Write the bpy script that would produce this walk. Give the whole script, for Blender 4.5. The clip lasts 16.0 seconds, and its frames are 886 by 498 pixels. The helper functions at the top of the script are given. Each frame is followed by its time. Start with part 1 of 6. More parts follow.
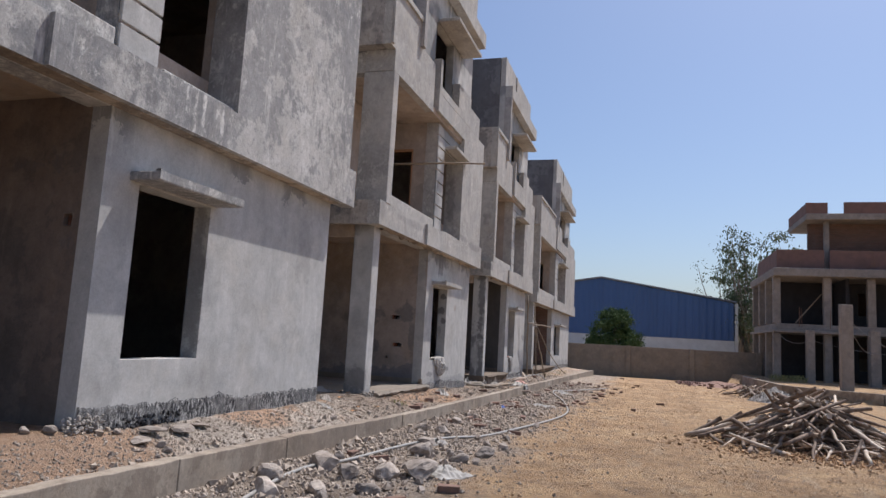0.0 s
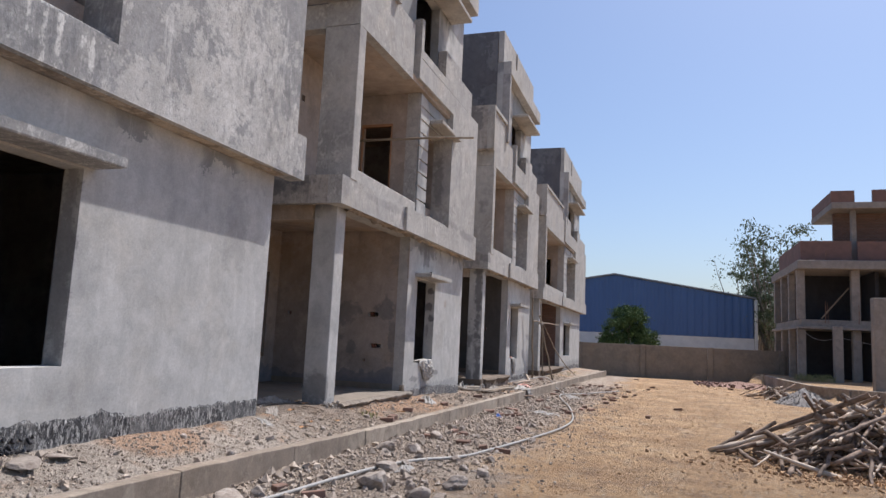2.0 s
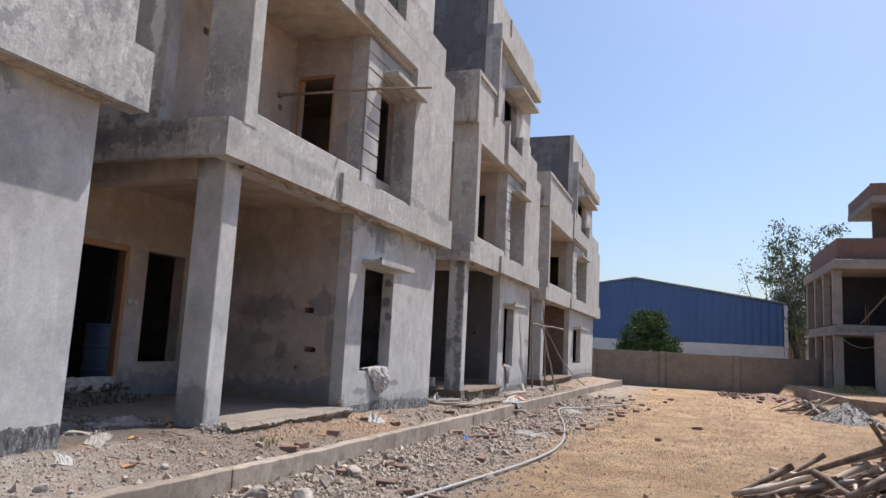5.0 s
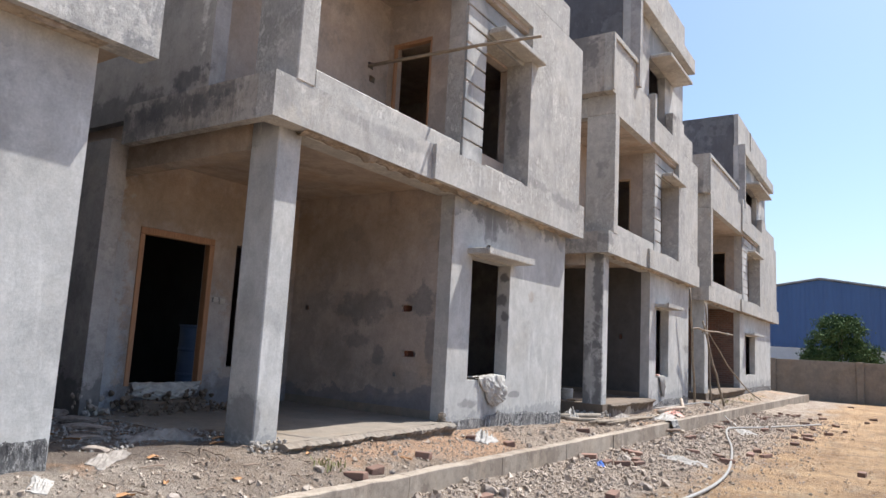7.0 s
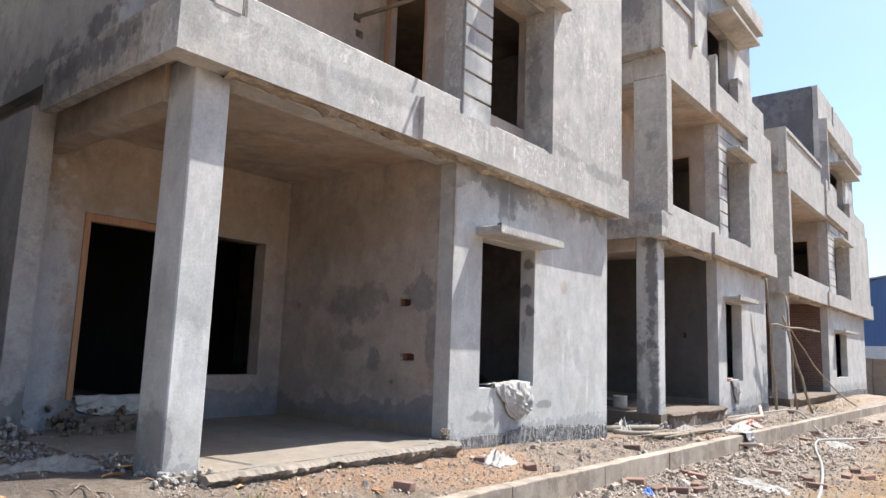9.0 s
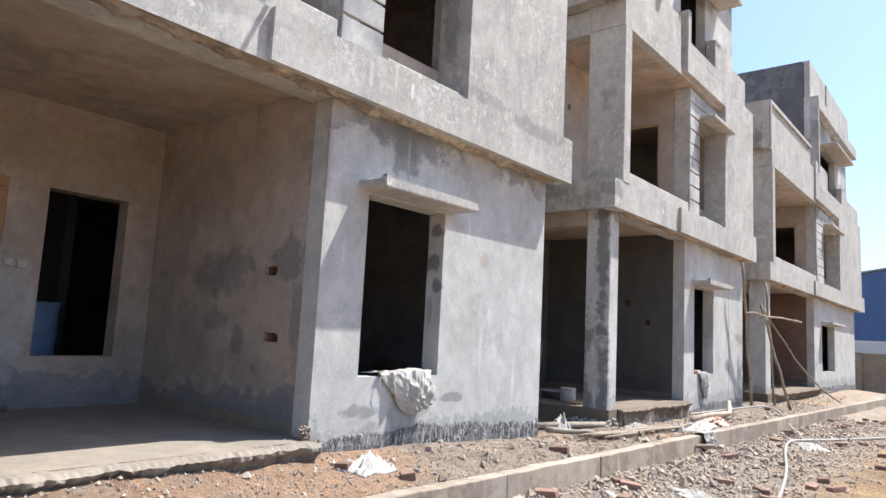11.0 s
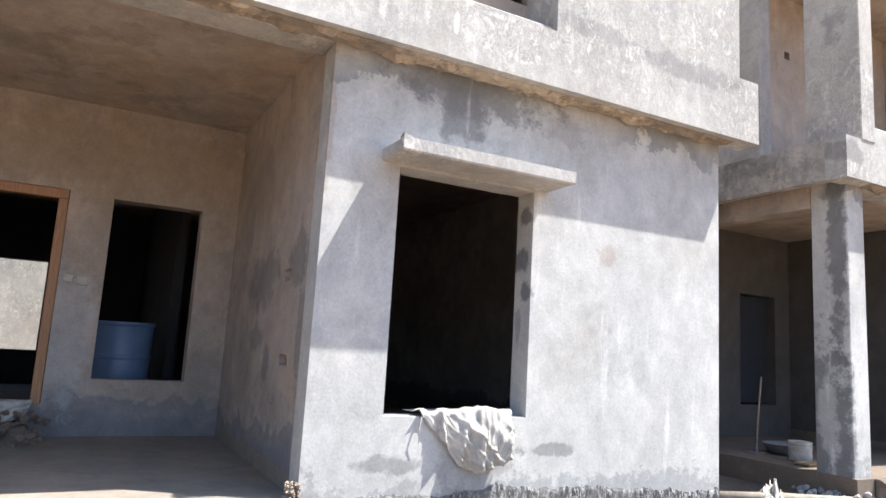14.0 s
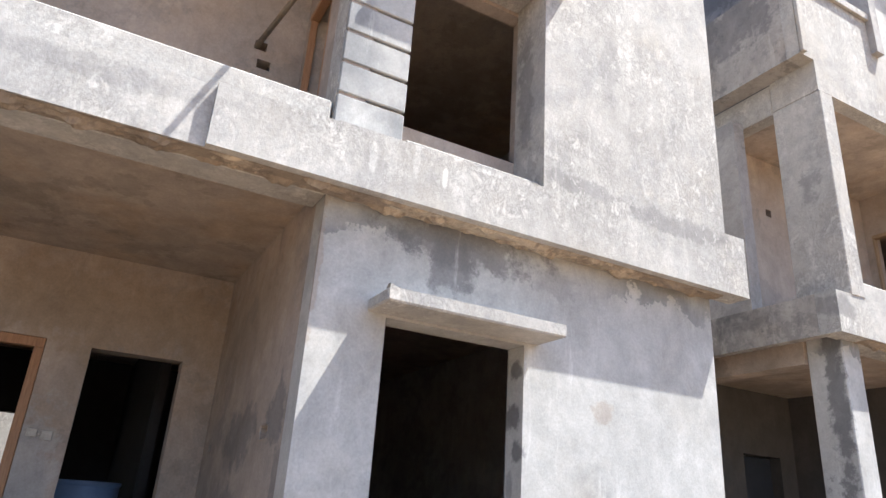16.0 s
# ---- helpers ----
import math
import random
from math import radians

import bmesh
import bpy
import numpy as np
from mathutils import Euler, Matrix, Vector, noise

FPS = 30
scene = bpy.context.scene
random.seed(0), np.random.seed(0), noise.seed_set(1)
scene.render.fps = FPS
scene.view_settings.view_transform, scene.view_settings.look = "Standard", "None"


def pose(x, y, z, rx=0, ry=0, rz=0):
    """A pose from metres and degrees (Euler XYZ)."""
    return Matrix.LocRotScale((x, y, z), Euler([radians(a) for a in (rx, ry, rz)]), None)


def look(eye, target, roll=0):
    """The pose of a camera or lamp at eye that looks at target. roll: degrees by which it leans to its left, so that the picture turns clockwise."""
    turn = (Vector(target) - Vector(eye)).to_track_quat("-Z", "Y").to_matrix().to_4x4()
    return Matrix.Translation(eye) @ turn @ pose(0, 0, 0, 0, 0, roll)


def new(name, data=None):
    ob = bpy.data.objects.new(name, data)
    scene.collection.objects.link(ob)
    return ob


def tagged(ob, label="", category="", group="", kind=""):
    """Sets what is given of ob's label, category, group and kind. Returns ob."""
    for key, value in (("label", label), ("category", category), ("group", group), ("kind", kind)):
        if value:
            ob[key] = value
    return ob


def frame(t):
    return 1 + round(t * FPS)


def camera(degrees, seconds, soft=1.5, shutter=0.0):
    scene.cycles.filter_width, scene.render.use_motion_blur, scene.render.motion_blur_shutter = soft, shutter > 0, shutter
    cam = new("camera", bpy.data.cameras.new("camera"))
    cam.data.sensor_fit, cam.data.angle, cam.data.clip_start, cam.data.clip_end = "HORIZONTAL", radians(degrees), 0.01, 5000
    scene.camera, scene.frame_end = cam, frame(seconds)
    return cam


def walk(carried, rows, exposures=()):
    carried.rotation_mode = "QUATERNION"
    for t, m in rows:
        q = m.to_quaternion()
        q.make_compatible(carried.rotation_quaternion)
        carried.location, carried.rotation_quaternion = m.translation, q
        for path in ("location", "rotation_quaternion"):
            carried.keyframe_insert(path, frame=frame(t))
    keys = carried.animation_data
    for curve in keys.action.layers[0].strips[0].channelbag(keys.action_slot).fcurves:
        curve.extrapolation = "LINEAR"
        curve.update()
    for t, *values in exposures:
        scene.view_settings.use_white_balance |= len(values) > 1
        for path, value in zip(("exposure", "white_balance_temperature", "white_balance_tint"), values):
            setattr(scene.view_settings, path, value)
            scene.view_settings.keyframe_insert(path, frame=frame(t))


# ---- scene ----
cam = camera(66.4, 16.0)
METRES, EYE, TILT, LEAN, TURN = 14.6, 1.5, 0.0, 0.0, 17.2
PATH = [
    (0, (-0.04, -0.023, 1.685), (-0.625, 1.873, 1.936), 3.2),
    (0.5, (-0.084, 0.501, 1.719), (-0.692, 2.388, 1.979), 3.1),
    (1, (-0.038, 1.041, 1.743), (-0.65, 2.927, 2.001), 2.9),
    (1.5, (-0.08, 1.588, 1.726), (-0.695, 3.475, 1.975), 3.2),
    (2, (-0.037, 2.117, 1.693), (-0.66, 4.002, 1.943), 2.7),
    (2.5, (-0.059, 2.75, 1.69), (-0.669, 4.637, 1.946), 3.5),
    (3, (-0.085, 3.316, 1.73), (-0.689, 5.205, 1.994), 3.1),
    (5.5, (0.216, 5.829, 1.609), (-0.545, 7.659, 1.877), 2.9),
    (6, (0.198, 6.347, 1.567), (-0.729, 8.098, 1.842), 2.7),
    (6.5, (0.108, 6.809, 1.623), (-0.922, 8.501, 1.898), 3.0),
    (7, (0.027, 7.338, 1.604), (-1.071, 8.988, 1.872), 3.1),
    (7.5, (-0.155, 7.801, 1.6), (-1.36, 9.374, 1.872), 3.0),
    (8, (-0.218, 8.296, 1.626), (-1.461, 9.842, 1.883), 2.7),
    (8.2, (-0.227, 8.51, 1.613), (-1.474, 10.051, 1.882), 2.3),
    (10.3, (-0.36, 10.476, 1.523), (-1.632, 11.994, 1.799), 2.2),
    (10.5, (-0.303, 10.696, 1.531), (-1.572, 12.219, 1.794), 2.3),
    (11, (-0.3, 11.237, 1.518), (-1.56, 12.77, 1.764), 3.0),
    (11.5, (-0.32, 11.803, 1.493), (-1.566, 13.346, 1.751), 2.7),
    (12, (-0.369, 12.395, 1.479), (-1.638, 13.92, 1.732), 3.2),
    (12.5, (-0.462, 12.918, 1.469), (-1.814, 14.367, 1.737), 2.9),
    (13, (-0.525, 13.43, 1.36), (-2.034, 14.70, 1.665), 2.1),
    (13.5, (-0.593, 13.724, 1.485), (-2.343, 14.649, 1.771), 3.4),
    (14, (-0.638, 13.977, 1.536), (-2.392, 14.891, 1.831), 3.4),
    (14.5, (-0.584, 14.104, 1.588), (-2.329, 14.997, 1.987), 3.8),
    (15, (-0.606, 14.116, 1.608), (-2.352, 15.013, 1.995), 3.7),
    (15.5, (-0.672, 14.107, 1.537), (-2.333, 14.96, 2.254), 4.1),
    (16, (-0.729, 14.078, 1.58), (-2.387, 14.932, 2.303), 4.0),
]
walk(cam, [(t, look(eye, target, roll)) for t, eye, target, roll in PATH],
     [(0, -0.02, 6310, 14), (0.8, 0.26, 6310, 14), (3, 0.08, 6310, 14), (5.5, 0.43, 6310, 12), (7, 0.72, 6310, 10), (8, 0.96, 6310, 9), (10.5, 1.05, 6290, 9), (12.5, 1.03, 6290, 9), (13.5, 1.5, 6320, 9), (15, 1.48, 6310, 9), (16, 1.4, 6310, 9)])

# ---- daylight ----
SUN = Vector((0.247, 0.44, 0.95)).normalized()
world = bpy.data.worlds.new("sky")
scene.world = world
world.use_nodes = True
nt = world.node_tree
sky = nt.nodes.new("ShaderNodeTexSky")
sky.sky_type = "NISHITA"
sky.sun_disc = False
sky.sun_elevation = math.asin(SUN.z)
sky.sun_rotation = math.atan2(SUN.x, SUN.y)
sky.air_density, sky.dust_density, sky.ozone_density = 1.1, 1.8, 4.7
nt.links.new(sky.outputs[0], nt.nodes["Background"].inputs[0])
nt.nodes["Background"].inputs[1].default_value = 0.12
sun = new("sun", bpy.data.lights.new("sun", "SUN"))
sun.data.energy, sun.data.angle, sun.data.color = 4.8, radians(0.55), (1.0, 0.95, 0.87)
sun.matrix_world = look(SUN * 60, (0, 0, 0))


# ---- materials ----
class Nodes:
    """Short ways to write a node material in object space."""

    def __init__(self, name, rough=0.85, metal=0.0):
        self.mat = bpy.data.materials.new(name)
        self.mat.use_nodes = True
        self.t = self.mat.node_tree
        self.b = self.t.nodes["Principled BSDF"]
        self.b.inputs["Roughness"].default_value = rough
        self.b.inputs["Metallic"].default_value = metal
        self.geo = self.t.nodes.new("ShaderNodeNewGeometry")
        self.pos = self.geo.outputs["Position"]

    def put(self, socket, value):
        if isinstance(value, bpy.types.NodeSocket):
            self.t.links.new(value, socket)
        elif isinstance(value, tuple) and len(value) == 3 and socket.type == "RGBA":
            socket.default_value = (*value, 1)
        else:
            socket.default_value = value

    def noise(self, scale, detail=4, rough=0.6, vec=None, distort=0.0, stretch=None):
        n = self.t.nodes.new("ShaderNodeTexNoise")
        v = vec or self.pos
        if stretch:
            m = self.t.nodes.new("ShaderNodeVectorMath")
            m.operation = "MULTIPLY"
            self.put(m.inputs[0], v)
            m.inputs[1].default_value = stretch
            v = m.outputs[0]
        self.put(n.inputs["Vector"], v)
        n.inputs["Scale"].default_value, n.inputs["Detail"].default_value = scale, detail
        n.inputs["Roughness"].default_value, n.inputs["Distortion"].default_value = rough, distort
        return n.outputs["Fac"]

    def ramp(self, fac, *stops, hard=False):
        r = self.t.nodes.new("ShaderNodeValToRGB")
        r.color_ramp.interpolation = "LINEAR"
        while len(r.color_ramp.elements) < len(stops):
            r.color_ramp.elements.new(0.5)
        for e, (p, c) in zip(r.color_ramp.elements, stops):
            e.position = p
            e.color = (c, c, c, 1) if not isinstance(c, tuple) else (*c, 1)
        self.put(r.inputs[0], fac)
        return r.outputs[0]

    def mix(self, fac, a, b, mode="MIX"):
        m = self.t.nodes.new("ShaderNodeMix")
        m.data_type, m.blend_type = "RGBA", mode
        self.put(m.inputs[0], fac)
        self.put(m.inputs[6], a)
        self.put(m.inputs[7], b)
        return m.outputs[2]

    def math(self, op, a, b=0.0):
        m = self.t.nodes.new("ShaderNodeMath")
        m.operation = op
        self.put(m.inputs[0], a)
        self.put(m.inputs[1], b)
        return m.outputs[0]

    def axis(self, i):
        s = self.t.nodes.new("ShaderNodeSeparateXYZ")
        self.put(s.inputs[0], self.pos)
        return s.outputs[i]

    def random(self):
        return self.t.nodes.new("ShaderNodeObjectInfo").outputs["Random"]

    def island(self):
        return self.geo.outputs["Random Per Island"]

    def done(self, colour, bump=None, depth=0.01, strength=0.5, rough=None):
        self.put(self.b.inputs["Base Color"], colour)
        if rough is not None:
            self.put(self.b.inputs["Roughness"], rough)
        if bump is not None:
            n = self.t.nodes.new("ShaderNodeBump")
            n.inputs["Strength"].default_value, n.inputs["Distance"].default_value = strength, depth
            self.put(n.inputs["Height"], bump)
            self.t.links.new(n.outputs[0], self.b.inputs["Normal"])
        return self.mat


def plaster(name, light, dark, patch=0.5, warm=0.0, rough_cast=0.5, streak=0.3, foot=0.0, spots=(), damp=None, lace=0.0):
    """Grey cement plaster: trowel clouds, damp-dark patches with ragged edges, lime runs and pits."""
    n = Nodes(name, 0.9)
    cloud = n.noise(0.7, 8, 0.66)
    base = n.mix(n.ramp(cloud, (0.32, 0.0), (0.7, 1.0)), light, tuple(0.74 * c for c in light))
    brown = n.noise(1.1, 5, 0.62)
    base = n.mix(n.math("MULTIPLY", n.ramp(brown, (0.5, 0.0), (0.68, 1.0)), 0.3 + warm), base, (light[0] * 0.9, light[1] * 0.78, light[2] * 0.62))
    brushed = n.noise(1.7, 8, 0.68, stretch=(1.5, 1.5, 0.5))
    base = n.mix(n.math("MULTIPLY", n.ramp(brushed, (0.42, 1.0), (0.58, 0.0)), 0.16 + 0.14 * rough_cast), base, tuple(0.62 * c for c in light))
    base = n.mix(n.math("MULTIPLY", n.ramp(brushed, (0.56, 0.0), (0.66, 1.0)), 0.35 * streak), base, tuple(min(0.8, 1.25 * c) for c in light))
    p1 = n.noise(1.3, 12, 0.70, distort=0.15)
    big = n.noise(0.4, 2, 0.5)
    gate = n.ramp(n.math("ADD", p1, n.math("MULTIPLY", big, 0.5)), (0.83 - 0.10 * patch, 0.0), (0.86 - 0.10 * patch, 1.0))
    base = n.mix(n.math("MULTIPLY", gate, min(0.62, 0.15 + 0.55 * patch)), base, dark)
    p3 = n.ramp(n.noise(2.4, 12, 0.74), (0.53, 0.0), (0.57, 1.0))
    zone = n.ramp(n.noise(0.6, 3, 0.5), (0.45, 0.0), (0.6, 1.0))
    base = n.mix(n.math("MULTIPLY", n.math("MULTIPLY", p3, zone), 0.40 * rough_cast), base, dark)
    p2 = n.ramp(n.noise(9.0, 8, 0.75), (0.54, 0.0), (0.62, 1.0))
    base = n.mix(n.math("MULTIPLY", p2, 0.30 * rough_cast), base, dark)
    if foot:
        z = n.axis(2)
        drip = n.math("ADD", n.math("MULTIPLY", n.math("ADD", z, -3.72), 1.1), n.math("MULTIPLY", n.noise(2.2, 9, 0.72), 1.5))
        where = n.ramp(n.noise(0.75, 3, 0.5), (0.46, 0.0), (0.54, 1.0))
        base = n.mix(n.math("MULTIPLY", n.math("MULTIPLY", n.ramp(drip, (0.50, 0.0), (0.525, 1.0)), where), 0.8 * foot), base, dark)
        splash = n.math("ADD", n.math("MULTIPLY", n.math("ADD", z, -0.55), -1.0), n.math("MULTIPLY", n.noise(3.2, 9, 0.74), 1.1))
        base = n.mix(n.math("MULTIPLY", n.ramp(splash, (0.52, 0.0), (0.56, 1.0)), 0.5 * foot), base, dark)
    if spots or damp:
        nz = n.t.nodes.new("ShaderNodeTexNoise")
        nz.inputs["Scale"].default_value, nz.inputs["Detail"].default_value, nz.inputs["Roughness"].default_value = 4.5, 9, 0.72
        n.put(nz.inputs["Vector"], n.pos)
        cols = n.t.nodes.new("ShaderNodeSeparateColor")
        n.put(cols.inputs[0], nz.outputs["Color"])
        wob = n.math("SUBTRACT", cols.outputs[0], 0.5)
        wob2 = n.math("SUBTRACT", cols.outputs[2], 0.5)
    if damp:
        height, colour, strength = damp
        t = n.math("ADD", n.axis(2), n.math("ADD", n.math("MULTIPLY", wob, 0.55), n.math("MULTIPLY", n.math("SUBTRACT", n.noise(1.2, 3, 0.5), 0.5), 0.9)))
        t = n.math("MULTIPLY", n.math("SUBTRACT", t, height), 1.0)
        base = n.mix(n.math("MULTIPLY", n.ramp(t, (0.0, 1.0), (0.03, 0.0)), strength * 0.7), base, colour)
        base = n.mix(n.math("MULTIPLY", n.ramp(n.math("ADD", t, 0.22), (0.0, 1.0), (0.1, 0.0)), strength * 0.6), base, colour)
    for centre, radii, colour, strength in spots:
        d = n.t.nodes.new("ShaderNodeVectorMath")
        d.operation = "SUBTRACT"
        n.put(d.inputs[0], n.pos)
        d.inputs[1].default_value = centre
        e = n.t.nodes.new("ShaderNodeVectorMath")
        e.operation = "DIVIDE"
        n.t.links.new(d.outputs[0], e.inputs[0])
        e.inputs[1].default_value = radii
        q = n.t.nodes.new("ShaderNodeVectorMath")
        q.operation = "LENGTH"
        n.t.links.new(e.outputs[0], q.inputs[0])
        w = n.math("ADD", q.outputs["Value"], n.math("ADD", n.math("MULTIPLY", wob, 2.6), n.math("MULTIPLY", wob2, 1.2)))
        base = n.mix(n.math("MULTIPLY", n.ramp(w, (0.64, 1.0), (0.96, 0.0)), strength), base, colour)
    if rough_cast > 1.0:
        flake = n.noise(5.5, 12, 0.76, stretch=(1.3, 1.3, 0.65))
        area = n.ramp(n.noise(0.55, 4, 0.55), (0.42, 0.0), (0.6, 1.0))
        base = n.mix(n.math("MULTIPLY", n.math("MULTIPLY", n.ramp(flake, (0.52, 0.0), (0.54, 1.0)), area), min(0.9, 0.45 + 0.6 * lace)), base, dark)
        base = n.mix(n.math("MULTIPLY", n.math("MULTIPLY", n.ramp(flake, (0.40, 1.0), (0.43, 0.0)), area), min(0.9, 0.30 + 0.6 * lace)), base, tuple(min(0.8, 1.3 * c) for c in light))
    runs = n.ramp(n.noise(4.0, 6, 0.65, stretch=(1.4, 1.4, 0.22)), (0.60, 0.0), (0.70, 1.0))
    base = n.mix(n.math("MULTIPLY", runs, streak), base, tuple(min(0.8, 1.35 * c) for c in light))
    if lace:
        net = n.noise(9.0, 13, 0.8, distort=0.4, stretch=(1.0, 1.0, 0.7))
        thin = n.math("ABSOLUTE", n.math("SUBTRACT", net, 0.5))
        zone2 = n.ramp(n.noise(0.9, 4, 0.6), (0.40, 0.15), (0.60, 1.0))
        base = n.mix(n.math("MULTIPLY", n.math("MULTIPLY", n.ramp(thin, (0.006, 1.0), (0.03, 0.0)), zone2), 0.85 * lace), base, tuple(0.5 * c for c in light))
        base = n.mix(n.math("MULTIPLY", n.math("MULTIPLY", n.ramp(net, (0.55, 0.0), (0.60, 1.0)), zone2), 0.7 * lace), base, tuple(min(0.8, 1.25 * c) for c in light))
    fine = n.noise(45, 5, 0.7)
    wash = n.noise(2.8, 12, 0.78, distort=0.3, stretch=(1.0, 1.0, 0.8))
    base = n.mix(0.34, base, n.ramp(wash, (0.36, 0.26), (0.64, 0.74)), "OVERLAY")
    grain = n.mix(0.10, base, n.ramp(fine, (0.3, 0.0), (0.7, 0.9)), "OVERLAY")
    relief = n.math("ADD", n.noise(6, 10, 0.72), n.math("MULTIPLY", fine, 0.3))
    return n.done(grain, relief, 0.004 + 0.01 * rough_cast, 0.45)


DAMP_SHADE, WET, LIME, UMBER = (0.15, 0.15, 0.155), (0.095, 0.095, 0.105), (0.74, 0.73, 0.70), (0.30, 0.235, 0.18)
M_FRONT = plaster("plaster_front", (0.515, 0.515, 0.505), (0.20, 0.21, 0.22), 0.0, -0.1, 0.3, 0.4, 1.0, spots=(
    ((-5.15, 16.55, 3.62), (0.3, 0.85, 0.26), DAMP_SHADE, 0.75), ((-5.15, 16.45, 3.4), (0.3, 0.22, 0.3), DAMP_SHADE, 0.7), ((-5.15, 17.5, 3.45), (0.3, 0.3, 0.16), DAMP_SHADE, 0.3),
    ((-5.25, 17.15, 2.68), (0.10, 0.06, 0.09), WET, 0.75), ((-5.28, 17.15, 2.32), (0.13, 0.06, 0.13), WET, 0.75), ((-5.22, 17.15, 2.05), (0.09, 0.06, 0.13), WET, 0.7), ((-5.32, 17.15, 1.75), (0.05, 0.06, 0.2), WET, 0.4),
    ((-5.15, 17.95, 2.42), (0.2, 0.13, 0.13), UMBER, 0.4), ((-5.15, 16.0, 0.72), (0.2, 0.3, 0.08), DAMP_SHADE, 0.6), ((-5.15, 16.65, 0.6), (0.2, 0.4, 0.28), DAMP_SHADE, 0.45), ((-5.15, 17.4, 0.8), (0.2, 0.3, 0.06), DAMP_SHADE, 0.6),
    ((-5.15, 15.36, 3.1), (0.05, 0.05, 0.6), UMBER, 0.5), ((-5.22, 21.33, 3.0), (0.13, 0.1, 1.5), DAMP_SHADE, 0.85), ((-5.36, 21.33, 0.9), (0.4, 0.1, 1.15), DAMP_SHADE, 0.85), ((-5.36, 21.33, 1.05), (0.14, 0.1, 0.55), (0.44, 0.44, 0.43), 0.7),
    # Last spot on this row: stain plus painted dimness on the far window jamb.
    ((-5.35, 12.0, 0.75), (0.5, 0.06, 0.35), DAMP_SHADE, 0.6), ((-5.15, 9.3, 2.9), (0.2, 0.25, 0.7), DAMP_SHADE, 0.25), ((-5.15, 7.2, 1.0), (0.2, 0.5, 0.2), DAMP_SHADE, 0.12), ((-5.28, 6.9, 2.1), (0.15, 0.06, 1.3), DAMP_SHADE, 0.55),
    ((-5.15, 25.6, 1.0), (0.2, 0.12, 0.9), DAMP_SHADE, 0.5), ((-5.15, 27.6, 1.6), (0.2, 0.05, 1.9), DAMP_SHADE, 0.5), ((-5.15, 28.5, 1.75), (0.2, 0.5, 0.14), DAMP_SHADE, 0.5)))
M_UPPER = plaster("plaster_upper", (0.50, 0.485, 0.46), (0.31, 0.31, 0.31), 0.45, 0.0, 0.9, 0.3, lace=1.0, spots=(
    ((-4.89, 17.6, 4.3), (0.3, 0.6, 0.10), DAMP_SHADE, 0.5), ((-4.89, 18.7, 4.22), (0.3, 0.8, 0.13), DAMP_SHADE, 0.5), ((-4.89, 17.9, 5.7), (0.3, 0.14, 0.5), DAMP_SHADE, 0.35), ((-5.2, 17.13, 5.3), (0.16, 0.08, 0.9), DAMP_SHADE, 0.55),
    ((-4.89, 16.2, 3.98), (0.1, 0.03, 0.12), LIME, 0.7), ((-4.89, 15.35, 4.0), (0.1, 0.04, 0.16), LIME, 0.3), ((-4.89, 15.6, 3.95), (0.1, 0.04, 0.2), LIME, 0.35), ((-4.89, 15.95, 4.1), (0.1, 0.03, 0.2), LIME, 0.35), ((-4.89, 16.6, 4.14), (0.1, 0.2, 0.02), LIME, 0.4),
    ((-4.89, 5.95, 4.12), (0.2, 0.03, 0.25), LIME, 0.6), ((-4.89, 6.1, 4.15), (0.2, 0.03, 0.2), LIME, 0.6), ((-4.89, 6.25, 4.1), (0.2, 0.04, 0.28), LIME, 0.6), ((-4.89, 6.6, 4.05), (0.2, 0.04, 0.26), LIME, 0.7), ((-4.89, 6.0, 4.2), (0.2, 0.8, 0.12), DAMP_SHADE, 0.6), ((-4.89, 8.0, 4.6), (0.2, 0.7, 0.4), DAMP_SHADE, 0.35), ((-4.89, 7.4, 4.0), (0.2, 0.7, 0.12), DAMP_SHADE, 0.4), ((-4.95, 13.6, 4.02), (0.2, 1.2, 0.09), DAMP_SHADE, 0.3),
    ((-4.95, 11.8, 4.0), (0.2, 0.2, 0.3), DAMP_SHADE, 0.3), ((-5.3, 11.93, 5.0), (0.4, 0.2, 0.6), DAMP_SHADE, 0.3), ((-5.2, 21.6, 5.6), (0.2, 0.4, 0.5), DAMP_SHADE, 0.5), ((-4.95, 21.1, 3.95), (0.3, 0.3, 0.14), DAMP_SHADE, 0.6), ((-4.89, 26.9, 5.2), (0.2, 0.3, 0.8), DAMP_SHADE, 0.3)))
M_FLAKED = plaster("flaked_upper_plaster", (0.57, 0.56, 0.54), (0.19, 0.195, 0.205), 1.05, 0.0, 1.9, 0.5, lace=0.6, spots=(
    ((-4.89, 5.95, 4.12), (0.2, 0.03, 0.25), LIME, 0.6), ((-4.89, 6.1, 4.15), (0.2, 0.03, 0.2), LIME, 0.6), ((-4.89, 6.25, 4.1), (0.2, 0.04, 0.28), LIME, 0.8), ((-4.89, 6.6, 4.05), (0.2, 0.04, 0.26), LIME, 0.7)))
